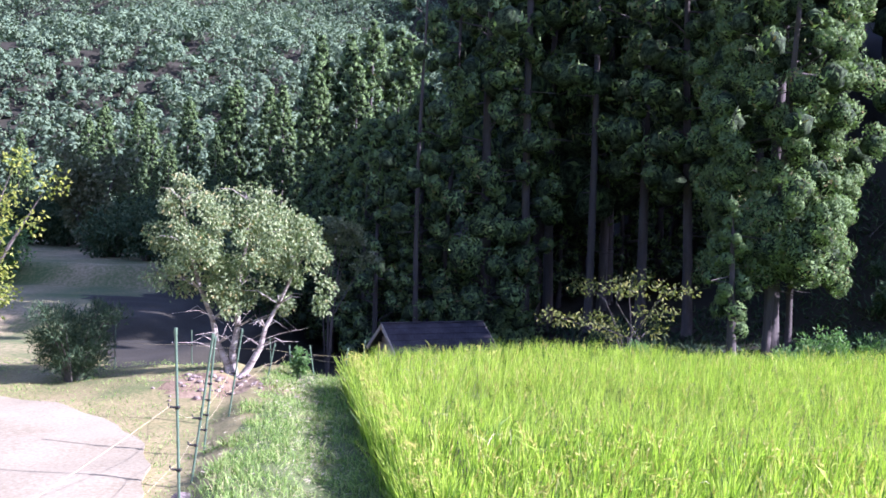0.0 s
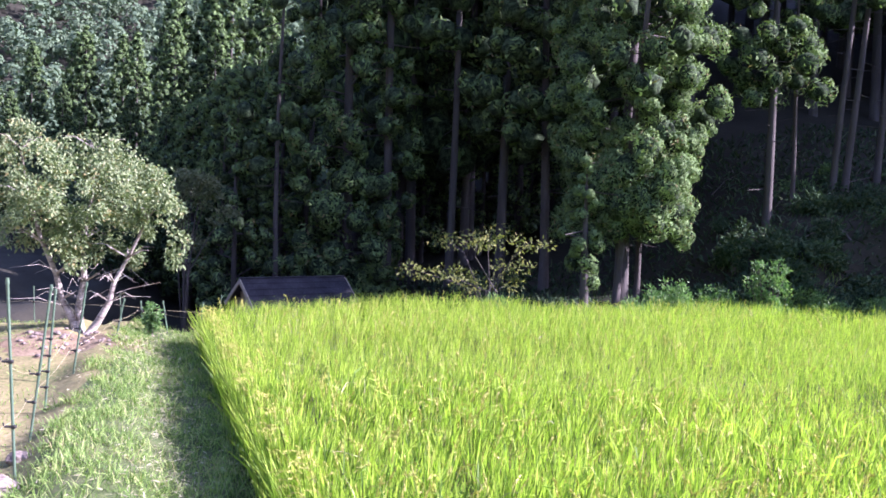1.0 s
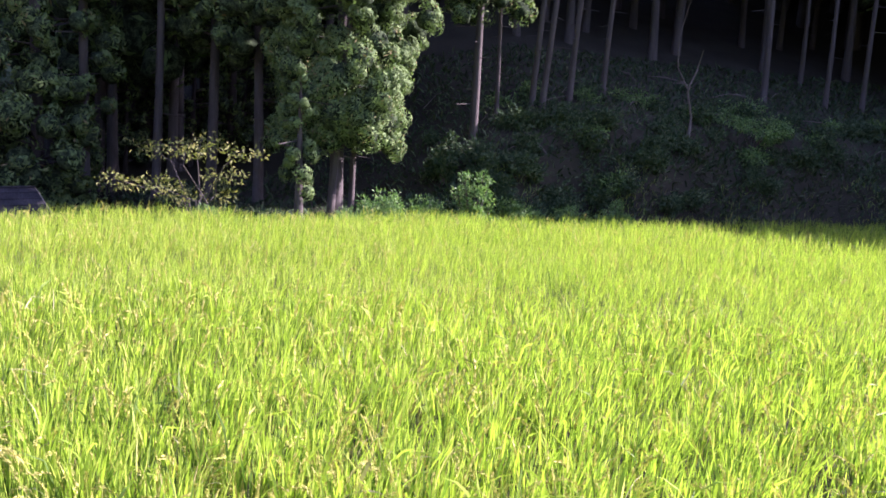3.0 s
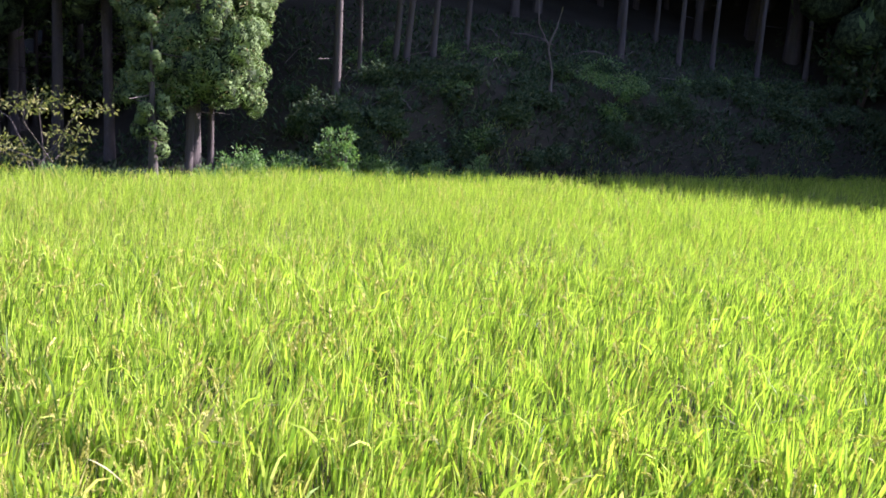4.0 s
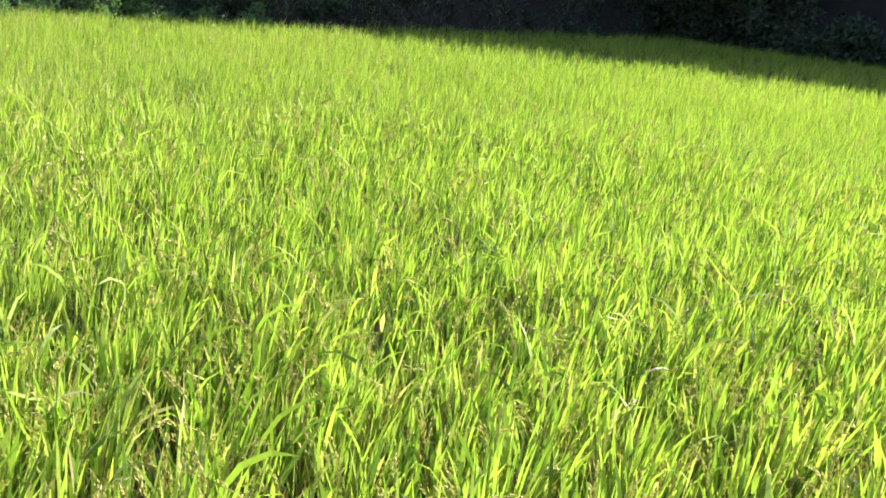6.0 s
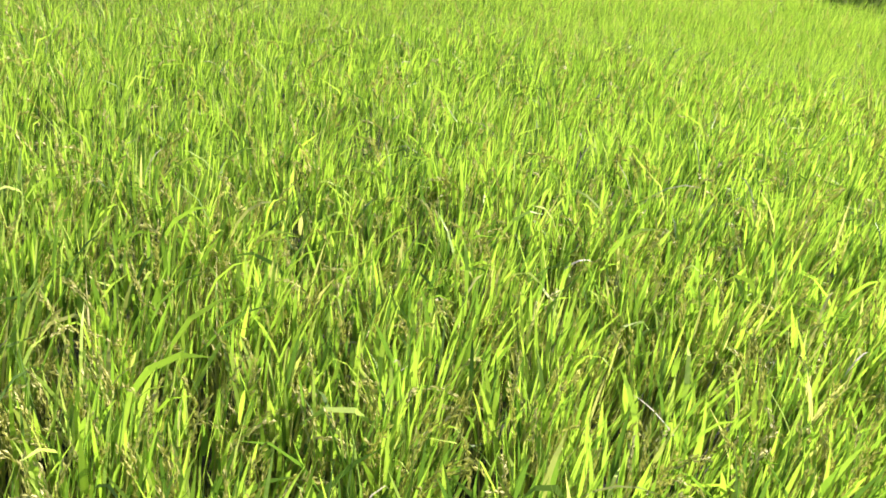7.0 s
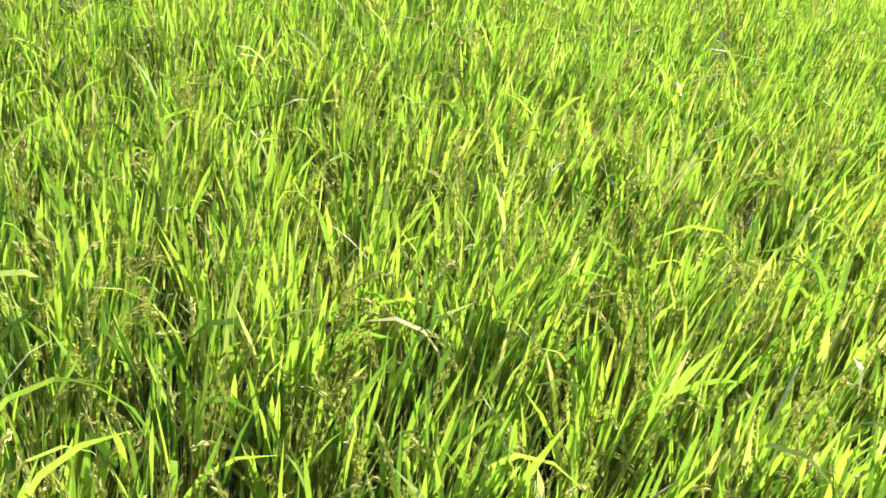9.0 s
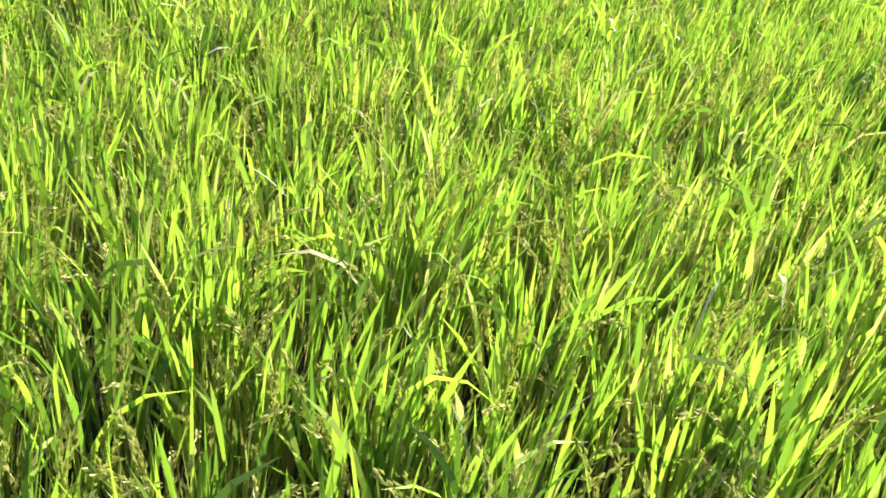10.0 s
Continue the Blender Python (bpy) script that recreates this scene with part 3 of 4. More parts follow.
# ---- cedars ----
def clump(geo, c, rad, n, out, r, size, wid, heart=0.6, lobes=1, lift=0.6):
    """One rounded tuft of needle sprays, itself of several smaller puffs; the sprays lie along the puff's surface and turn up a little."""
    for i in range(lobes):
        if lobes > 1:
            z = 1 - 2 * (i + 0.5) / lobes
            e = np.array([math.cos(i * 2.4), math.sin(i * 2.4), 0]) * math.sqrt(1 - z * z) + np.array([0, 0, z])
            e = e + r.normal(0, 0.35, 3) + out * 0.7 + np.array([0, 0, 0.2])
            e /= np.linalg.norm(e)
            cc, rr, k = c + e * rad * r.uniform(0.45, 0.7), rad * r.uniform(0.36, 0.66), n // lobes
        else:
            e, cc, rr, k = out, c, rad, n
        d = r.normal(size=(k, 3))
        d /= np.linalg.norm(d, axis=1, keepdims=True)
        d = d + e * 0.5 + np.array([0, 0, 0.12])
        d /= np.linalg.norm(d, axis=1, keepdims=True)
        axis = r.normal(size=(k, 3)) + np.array([0, 0, 0.5])
        axis = axis - d * (np.sum(axis * d, 1, keepdims=True) - r.uniform(0.0, lift, (k, 1)))
        axis /= np.linalg.norm(axis, axis=1, keepdims=True)
        L = size * r.uniform(0.6, 1.4, k)
        base = cc + d * (rr * r.uniform(0.78, 1.0, k))[:, None] - axis * L[:, None] * 0.5
        diamonds(geo, base, axis, L, wid * r.uniform(0.7, 1.3, k), r, 0.14, d + r.normal(0, 0.14, (k, 3)), True)
    # dark core, so that the gaps between the sprays look shaded
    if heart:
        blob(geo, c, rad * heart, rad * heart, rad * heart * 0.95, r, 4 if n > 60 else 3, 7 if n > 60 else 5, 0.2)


def cedar_meshes(seed, height, low, radius, tufts, sprays, size, wid, girth, tuft_r=(0.22, 0.40), full=0.55, crowd=1.0, heart=0.75, lobes=1):
    r = np.random.default_rng(seed)
    trunk, crown = Geo(), Geo()
    zs = np.linspace(-0.4, height * 0.96, 12)
    sway = [(0.05 * math.sin(z * 0.5 + seed), 0.05 * math.sin(z * 0.37 + 2 * seed)) for z in zs]
    tube(trunk, [(a, b, z) for (a, b), z in zip(sway, zs)],
         [girth * (1.25 if z < 0.1 else 1) * (1 - 0.85 * max(z, 0) / height) for z in zs], 10 if sprays > 30 else 6)
    # stubs of dead branches on the bare trunk
    for z in np.arange(max(0.8, low * 0.35), low + 1.5, 0.35) if sprays > 30 else ():
        a = r.uniform(0, 6.28)
        L = r.uniform(0.25, 0.7)
        tube(trunk, [(0, 0, z), (math.cos(a) * L, math.sin(a) * L, z - 0.1 * L)], [0.014, 0.005], 4)
    for i in range(tufts):
        u = ((i + 0.5) / tufts) ** crowd
        z = low + (height - low) * u
        prof = min(1.0, 0.55 + 1.6 * u) * (1 - u) ** full + 0.05
        a = i * 2.39996 + r.uniform(-0.4, 0.4)
        rr = radius * prof * (1 + 0.16 * math.sin(3 * a + 2.2 * z + seed)) * (r.uniform(0.72, 1.06) if i % 4 else r.uniform(0.3, 0.7))
        t = r.uniform(*tuft_r) * (1 - 0.45 * u)
        o = np.array([math.cos(a), math.sin(a), 0.0])
        c = np.array([0, 0, z]) + o * rr + np.array([0, 0, r.normal(0, 0.12)])
        clump(crown, c, t, sprays, o, r, size, wid, heart, lobes)
        if i % 3 == 0 and sprays > 30:
            tube(trunk, [(0, 0, z - 0.1), tuple(c * np.array([0.6, 0.6, 1]) - np.array([0, 0, 0.06])), tuple(c)], [0.022, 0.014, 0.006], 4)
    return trunk.mesh("trunk", True), crown.mesh("crown")


def cedar(meshes, label, group, leaf, x, y, scale=1.0, turn=0.0, lean=(0, 0), sink=0.0):
    t = thing("cedar_tree", pose(x, y, float(land(x, y)) - sink, lean[0], lean[1], turn) @ Matrix.Scale(scale, 4), label, "tree", group)
    part("trunk", meshes[0], BARK, t) if not meshes[0].materials else setp("trunk", meshes[0], t)
    part("crown", meshes[1], leaf, t, inner=CEDAR_HEART_SHADE) if not meshes[1].materials else setp("crown", meshes[1], t)
    return t


def setp(name, mesh, parent):
    ob = new(name, mesh)
    ob.parent = parent
    return ob


FULL = cedar_meshes(3, 12.5, 1.5, 1.42, 290, 480, 0.075, 0.026, 0.13, (0.24, 0.48), 0.5, 1.6, 0.64, 6)
FULL_B = cedar_meshes(8, 13.0, 0.5, 1.45, 250, 160, 0.11, 0.038, 0.13, (0.22, 0.44), 0.5, 1.7, 0.68, 4)
HIGH = cedar_meshes(5, 13.0, 4.3, 1.15, 36, 54, 0.13, 0.046, 0.078, (0.24, 0.44), heart=0.68, lobes=3)
MID = cedar_meshes(17, 12.0, 3.0, 1.4, 110, 72, 0.13, 0.046, 0.11, (0.22, 0.46), 0.55, 1.2, 0.7, 3)
HANGING = cedar_meshes(18, 12.0, 3.2, 1.25, 80, 240, 0.085, 0.03, 0.10, (0.22, 0.44), 0.5, 1.3, 0.66, 5)
LOW = cedar_meshes(12, 11.0, 2.2, 1.6, 30, 16, 0.26, 0.10, 0.12, (0.55, 0.85), heart=0.8)
SHORT = cedar_meshes(19, 6.0, 0.4, 1.1, 80, 54, 0.13, 0.046, 0.08, (0.22, 0.42), 0.6, heart=0.7, lobes=3)
SPIRE = cedar_meshes(14, 10.0, 0.3, 1.75, 210, 18, 0.21, 0.085, 0.12, (0.22, 0.42), 0.75, heart=0.74)
HILL = cedar_meshes(27, 11.0, 1.6, 1.6, 36, 10, 0.32, 0.13, 0.12, (0.6, 0.9), heart=0.92)
YOUNG = cedar_meshes(21, 2.6, 0.75, 0.36, 24, 170, 0.075, 0.024, 0.09, (0.12, 0.20), heart=0.6)

EDGE = "cedars at the edge of the paddy"
cedar(FULL, "tall cedar with dense sunlit blue-green foliage", EDGE, CEDAR, 5.15, 15.0, 1.0, 40, (0, 2))
cedar(FULL_B, "tall cedar with dense shaded foliage to the ground", EDGE, CEDAR, 0.30, 18.4, 1.0, 10)
cedar(MID, "tall shaded cedar standing beside the sunlit one", EDGE, CEDAR, 3.55, 18.4, 1.05, 130)
for x, y, s, lx, ly in ((-1.06, 17.6, 0.80, 0, 0), (-0.60, 19.0, 0.9, 0, 2),                         (5.05, 14.8, 0.9, 0, 6), (5.6, 15.5, 0.75, 0, 2), (8.75, 15.95, 0.6, 0, 1), (9.78, 16.2, 0.85, 0, 2),
                        (9.98, 16.15, 0.9, 0, 3), (10.83, 16.4, 0.9, 0, 2), (11.94, 16.8, 0.85, 0, 2)):
    cedar(HIGH, "slender cedar with a bare grey-brown trunk", EDGE, CEDAR, x, y, s, rng.uniform(0, 360), (lx, ly), 0.05)
cedar(HIGH, "shaded cedar with a stout bare trunk", EDGE, CEDAR, 1.13, 18.0, 1.3, 200, (0, 0), 0.05)
cedar(HIGH, "shaded cedar with a dark bare trunk", EDGE, CEDAR, 2.45, 18.3, 1.15, 80, (0, 1), 0.05)
for x, y, s in ((4.3, 17.5, 1.0), (3.1, 20.6, 1.05), (1.6, 21.0, 1.05)):
    cedar(MID, "tall shaded cedar with foliage hanging over its trunk", EDGE, CEDAR, x, y, s, rng.uniform(0, 360), (0, 1), 0.05)
cedar(HANGING, "slender cedar with hanging foliage above a bare trunk", EDGE, CEDAR, 8.12, 15.7, 0.86, 60, (0, 2), 0.3)
cedar(YOUNG, "short lopped cedar with a sunlit tuft of foliage", EDGE, CEDAR, 4.22, 14.2, 0.95, 0)

# the plantation behind, and on the hillside to the right, whose shade lies on the paddy
r3 = np.random.default_rng(31)
for x in np.arange(-6.0, 32, 1.9):
    for y in np.arange(17.4, 33, 2.4):
        q = (x + r3.uniform(-0.6, 0.6), y + r3.uniform(-0.7, 0.7))
        if q[0] < 0.3 - 0.10 * (q[1] - 17) or (q[1] > 28.5 and q[0] < 8) or (7.5 < q[0] < 16 and q[1] < 19.2) or (-1.0 < q[0] < 7.0 and q[1] < 20.3):
            continue
        if q[1] > 23.5 and r3.uniform() < 0.4:
            continue
        kind = HIGH if q[0] > 8 and q[1] < 19.5 else MID if q[1] < 19.0 else LOW
        cedar(kind, "dark plantation cedar in the shade of the wood", "plantation cedars", CEDAR_FAR if kind is LOW else CEDAR,
              q[0], q[1], r3.uniform(0.85, 1.15), r3.uniform(0, 360))
for x in np.arange(0.8, 7, 2.4):
    for y in np.arange(29, 35, 3.4):
        cedar(LOW, "tall dark cedar deep in the wood", "plantation cedars", CEDAR_FAR, x + r3.uniform(-0.6, 0.6), y + r3.uniform(-0.6, 0.6), r3.uniform(1.0, 1.15), r3.uniform(0, 360))
for x in np.arange(8, 40, 2.9):
    cedar(LOW, "tall dark cedar deep in the wood", "plantation cedars", CEDAR_FAR, x + r3.uniform(-0.6, 0.6), 34.2 + r3.uniform(-0.6, 0.6), r3.uniform(0.6, 0.7), r3.uniform(0, 360))
for x, y, top in ((-2.3, 19.5, 4.6), (-3.2, 20.5, 3.9), (-4.1, 20.0, 3.0), (-5.2, 22.5, 2.6), (-2.6, 22.5, 5.0), (-3.9, 24.0, 4.2), (-1.9, 18.2, 4.3), (-6.4, 25.5, 2.8), (-3.0, 26, 5.4), (-5.0, 27, 4.2), (-1.2, 20.5, 5.4), (-2.2, 24.3, 5.4), (-3.4, 28, 5.6), (-2.9, 30, 6.0), (-1.6, 28.5, 7.0), (-4.4, 29.5, 5.0), (-2.0, 31.5, 7.2), (-5.6, 29.8, 4.2)):
    cedar(SHORT, "shorter dark cedar at the wood's edge", "plantation cedars", CEDAR, x, y, (top - float(land(x, y))) / 6.0, r3.uniform(0, 360))
for i in range(11):                             # a close row hidden inside the wood, added to shade the terraces
    for x in (1.3, 3.1):
        cedar(LOW, "tall dark cedar deep in the wood", "plantation cedars", CEDAR_FAR, x + r3.uniform(-0.4, 0.4), 21.2 + 1.15 * i + r3.uniform(-0.3, 0.3), r3.uniform(1.05, 1.2), r3.uniform(0, 360))
for x, y in ((1.6, 23.6), (2.9, 24.4), (4.2, 23.8), (5.5, 24.6), (6.8, 23.9), (2.2, 21.6), (3.7, 21.9), (5.2, 21.5)):   # low boughs that close the wood behind
    cedar(SHORT, "shorter dark cedar inside the wood", "plantation cedars", CEDAR, x, y, r3.uniform(0.75, 0.95), r3.uniform(0, 360))
line0, along = np.array([11.1, 13.3]), np.array([0.53, -0.85])
s2 = np.array([SUN.x, SUN.y]) / math.tan(math.asin(SUN.z)) / math.hypot(SUN.x, SUN.y)
for row in range(2):
    for u in np.arange(-16, 30, 1.3):
        tall = r3.uniform(10.5, 12.0)
        q = line0 + along * (u + row * 0.7)
        for _ in range(6):                      # stand where the tip's shade meets the shade line
            base = line0 + along * (u + row * 0.7) + s2 * (tall * 0.97 + float(land(*q)) - 0.62) + row * 2.2 * np.array([0.85, 0.53])
            q = base
        if q[0] > 25.0 and q[1] < 18:
            cedar(HILL, "tall hillside cedar that shades the paddy", "hillside cedars", CEDAR_FAR, q[0], q[1], tall / 11.0, r3.uniform(0, 360))
for row in range(4):                            # those added, mostly unseen, so their shade ends along the paddy's far edge
    for u in np.arange(0.4, 4.9, 0.85):
        foot = np.array([11.1, 13.4]) + np.array([-0.98, 0.24]) * u + row * np.array([0.3, 0.55])
        q = foot + s2 * 12 + np.array([row * 1.5, 0])
        tip = 0.62 + np.hypot(*(q - foot)) * SUN.z / math.hypot(SUN.x, SUN.y)
        cedar(HILL, "very tall hillside cedar added for its shade", "hillside cedars", CEDAR_FAR, q[0], q[1], (tip - float(land(*q))) / 10.7, r3.uniform(0, 360))
for x in np.arange(25.6, 32, 1.7):              # the tallest, towards the bank, mostly out of view and added for shade
    for y in np.arange(14.6, 30, 1.9):
        cedar(HILL, "very tall hillside cedar added for its shade", "hillside cedars", CEDAR_FAR, x + r3.uniform(-0.4, 0.4), y + r3.uniform(-0.3, 0.4), r3.uniform(1.2, 1.3) * (1.0 if y < 15.5 else 1.35 if y < 17.5 else 1.8), r3.uniform(0, 360))
for x in np.arange(28.5, 36, 2.6):
    for y in np.arange(-12, 11, 2.6):
        q = np.array([x + r3.uniform(-0.8, 0.8), y + r3.uniform(-0.8, 0.8)])
        away = np.array([0.85, 0.53])          # kept low enough that their shade stays behind the line
        tip = 0.3 + (np.dot(q - line0, away) - 0.6) / np.dot(s2, away)
        cedar(HILL, "tall hillside cedar that shades the paddy", "hillside cedars", CEDAR_FAR, q[0], q[1], min(r3.uniform(0.75, 0.95), (tip - float(land(*q))) / 11.0), r3.uniform(0, 360))
for x, y, top in ((-19.1, 45, 8.4), (-17.7, 46, 8.8), (-16.2, 44, 7.4), (-14.7, 45, 8.8), (-12.9, 46, 9.5), (-12.0, 44, 9.5), (-10.3, 44, 9.2), (-8.0, 45, 12), (-6.6, 46, 12.3),
                  (-5.3, 45, 12.8), (-4.0, 46, 12.6), (-9.2, 42, 9.0), (-20.8, 47, 8), (-7.2, 40, 9.5), (-5.2, 38, 9.6), (-11.2, 38, 6.3), (-13.6, 39, 6), (-22.5, 43, 6), (-24, 46, 7), (-3, 40, 11.0), (-10, 36, 5.2), (-14.6, 37, 5.6), (-18, 38, 5.0), (-7.6, 34, 5.6), (-21, 41, 5), (-5.6, 32, 5.2), (-12.4, 34, 4.2)):
    h = (top - float(land(x, y))) / 10.0
    cedar(SPIRE, "pointed cedar with sunlit green foliage", "cedars up the valley", CEDAR_FAR, x, y, max(h, 0.3), r3.uniform(0, 360))


# ---- broadleaf trees and shrubs ----
def leaf_cloud(geo, r, centres, radii, n, size, wid, droop=0.3, flat=1.0):
    for c, rad in zip(centres, radii):
        d = r.normal(size=(n, 3))
        d /= np.linalg.norm(d, axis=1, keepdims=True)
        base = np.asarray(c) + d * rad * (r.uniform(0.15, 1, n) ** 0.6)[:, None] * np.array([1, 1, flat])
        diamonds(geo, base, d * 0.6 + r.normal(0, 0.6, (n, 3)) + np.array([0, 0, -droop]), size * r.uniform(0.6, 1.3, n), wid, r, 0.3)


def birch():
    """A low tree of three pale stems with a broad, ragged crown."""
    r = np.random.default_rng(4)
    x, y = -3.04, 11.3
    t = thing("birch_tree", (x, y, float(land(x, y))), "low pale-barked tree with three stems and sunlit grey-green leaves", "tree")
    crown = Geo()
    stems = [[(-0.02, 0, -0.1), (-0.10, 0.02, 0.17), (-0.24, 0.03, 0.44), (-0.31, 0, 0.77), (-0.46, -0.05, 1.15), (-0.62, -0.1, 1.7), (-0.72, -0.1, 2.3)],
             [(0.0, 0.05, -0.1), (-0.05, 0.08, 0.34), (0.0, 0.1, 0.66), (-0.02, 0.12, 1.2), (0.08, 0.15, 1.8), (0.1, 0.1, 2.35)],
             [(0.02, -0.03, -0.1), (0.22, -0.05, 0.18), (0.36, -0.08, 0.44), (0.41, -0.08, 0.68), (0.58, -0.1, 1.0), (0.8, -0.05, 1.5)]]
    for s in stems:
        g = Geo()
        tube(g, s, [0.055 * (1 - 0.75 * i / (len(s) - 1)) for i in range(len(s))], 9)
        part("stem", g, PALE_BARK, t, smooth=True)
        for j in range(2, len(s)):
            for _ in range(5):
                a, L = r.uniform(0, 6.28), r.uniform(0.2, 0.5)
                p0 = np.array(s[j])
                p1 = p0 + np.array([math.cos(a) * L * 0.6, math.sin(a) * L * 0.6, L * 0.35])
                p2 = p0 + np.array([math.cos(a) * L, math.sin(a) * L, L * (0.15 if j < 4 else 0.35)])
                g = Geo()
                tube(g, [p0, p1, p2], [0.010, 0.006, 0.002], 4)
                part("branch", g, PALE_BARK, t)
    for _ in range(16):                       # bare twigs low down
        a, L = r.uniform(0, 6.28), r.uniform(0.35, 0.8)
        p0 = np.array([math.cos(a) * 0.25, math.sin(a) * 0.15, r.uniform(0.35, 0.8)])
        g = Geo()
        tube(g, [p0, p0 + np.array([math.cos(a) * L * 0.5, math.sin(a) * L * 0.5, 0.12]), p0 + np.array([math.cos(a) * L, math.sin(a) * L, r.uniform(-0.12, 0.2)])],
             [0.005, 0.0035, 0.0015], 4)
        part("bare_branch", g, PALE_BARK, t)
    cs, rs = [], []
    while len(cs) < 105:
        q = r.uniform(-1, 1, 3)
        if 0.25 < np.linalg.norm(q) < r.uniform(0.75, 1.12):
            c = np.array([0.0, 0, 1.62]) + q * np.array([1.12, 0.95, 0.80])
            if c[2] < 1.1 and r.uniform() < 0.45:
                continue
            cs.append(c)
            rs.append(r.uniform(0.10, 0.25))
    cs += [(-0.75, -0.1, 2.35), (-0.62, 0, 2.5), (-0.95, 0, 2.25), (1.2, -0.1, 1.25), (1.12, 0, 1.0), (-1.1, 0, 1.9), (0.95, 0, 1.55), (-0.8, 0.1, 2.6), (0.1, 0.1, 2.42), (0.32, 0.0, 2.38), (-0.2, 0.05, 2.4), (0.5, 0.1, 2.25), (-0.1, -0.2, 2.15), (0.1, 0.2, 2.1)]
    rs += [0.18, 0.15, 0.16, 0.17, 0.15, 0.18, 0.2, 0.12, 0.2, 0.2, 0.2, 0.18, 0.25, 0.25]
    leaf_cloud(crown, r, cs, rs, 135, 0.054, 0.034, 0.6)
    part("crown", crown, BIRCH_LEAF, t)


def bush(name, label, category, x, y, w, h, leaf, n, size, wid, seed, z=None, stems=7, group="", droop=0.1, tight=0.22, wood=None):
    """A shrub of several stems under a loose dome of leaves."""
    r = np.random.default_rng(seed)
    t = thing(name, (x, y, float(land(x, y)) if z is None else z), label, category, group)
    wd, lv = Geo(), Geo()
    cs, rs = [], []
    for i in range(stems):
        a = r.uniform(0, 6.28)
        e = np.array([math.cos(a) * w * r.uniform(0.1, 0.5), math.sin(a) * w * r.uniform(0.1, 0.45), h * r.uniform(0.55, 0.95)])
        tube(wd, [(e[0] * 0.1, e[1] * 0.1, -0.05), tuple(e * np.array([0.45, 0.45, 0.5])), tuple(e)], [0.018 * h + 0.004, 0.012 * h + 0.003, 0.003], 5)
        for u in np.linspace(0.35, 1.0, 5):
            cs.append(e * np.array([u, u, u]) + r.normal(0, 0.08 * w, 3) * np.array([1, 1, 0.6]))
            rs.append(tight * w * r.uniform(0.6, 1.1))
    leaf_cloud(lv, r, cs, rs, n, size, wid, droop)
    part("branching", wd, wood or DEAD_WOOD, t)
    part("foliage", lv, leaf, t)
    return t


def layered(label, x, y, w, h, leaf, seed, shift, n=110):
    """A small understorey tree: crooked limbs under flat tiers of leaves."""
    r = np.random.default_rng(seed)
    t = thing("understorey_tree", (x, y, float(land(x, y))), label, "tree")
    wd, lv = Geo(), Geo()
    for i in range(9):
        a = i * 2.4 + r.uniform(-0.3, 0.3)
        L = w * r.uniform(0.2, 0.55)
        e = np.array([math.cos(a) * L + shift, math.sin(a) * L * 0.8, h * r.uniform(0.42, 1.0)])
        bow = r.normal(0, 0.05 * w, 3)
        tube(wd, [(0, 0, -0.05), (e[0] * 0.12 + bow[0], e[1] * 0.12 + bow[1], h * 0.32), (e[0] * 0.55 - bow[0], e[1] * 0.55 + bow[2], e[2] * 0.8), tuple(e)], [0.018, 0.013, 0.008, 0.003], 5)
        leaf_cloud(lv, r, [e, e * np.array([0.75, 0.75, 0.92]), e + np.array([0.1, 0, -0.06])], [w * 0.2, w * 0.17, w * 0.15], n, 0.075, 0.034, 0.1, 0.35)
    part("branching", wd, BARK, t)
    part("foliage", lv, leaf, t)


birch()
bush("bush", "dense dark spiky bush on the meadow beside the road", "shrub", -5.15, 11.2, 1.25, 1.0, DARK_LEAF, 95, 0.085, 0.012, 2, stems=24, droop=-0.7, tight=0.13)
layered("small shade tree with thin layered yellowish foliage", 2.55, 13.8, 1.95, 1.45, LAYER_LEAF, 6, -0.2, 40)
layered("small tree with pale sunlit layered leaves before dark cedars", -2.54, 15.9, 1.1, 4.1, MUTED_LEAF, 8, 0.1)
bush("leafy_shrub", "bright green upright shrub at the paddy's far edge", "shrub", 7.15, 13.5, 0.7, 1.3, SHRUB, 36, 0.075, 0.03, 9, stems=8, droop=-0.5, tight=0.13)
for x, y, w, h, sd in ((6.05, 13.4, 0.16, 0.62, 11), (6.45, 13.35, 0.55, 0.36, 12), (8.98, 13.4, 0.3, 0.55, 13), (9.3, 13.4, 0.35, 0.33, 14), (4.9, 13.5, 0.6, 0.42, 15),
                       (2.7, 13.6, 0.4, 0.4, 16), (5.6, 13.7, 0.8, 0.5, 17), (8.1, 13.8, 0.9, 0.45, 18), (10.4, 13.6, 0.4, 0.35, 19)):
    bush("weed_clump", "leafy green weeds at the paddy's far edge", "plant", x, y, w, h, SHRUB, 45, 0.06, 0.028, sd, stems=6, group="weeds at the paddy's edge", droop=-0.3, tight=0.25)
for i in range(16):
    bush("weed_clump", "leafy green weeds at the paddy's far edge", "plant", 5.3 + i * 0.33 + rng.uniform(-0.1, 0.1), 13.55 + rng.uniform(-0.15, 0.25), rng.uniform(0.3, 0.6), rng.uniform(0.42, 0.68), SHRUB, 22, 0.06, 0.028, 60 + i,
         stems=6, group="weeds at the paddy's edge", droop=-0.3, tight=0.25)
bush("fern_shrub", "broad-leaved shrub in the shade of the wood", "shrub", 7.2, 14.9, 0.55, 0.95, DARK_LEAF, 26, 0.11, 0.05, 23, stems=6)
layered("spreading green shrub in shade on the bank", 14.5, 14.8, 1.7, 0.7, SHRUB, 24, 0.2, 60)
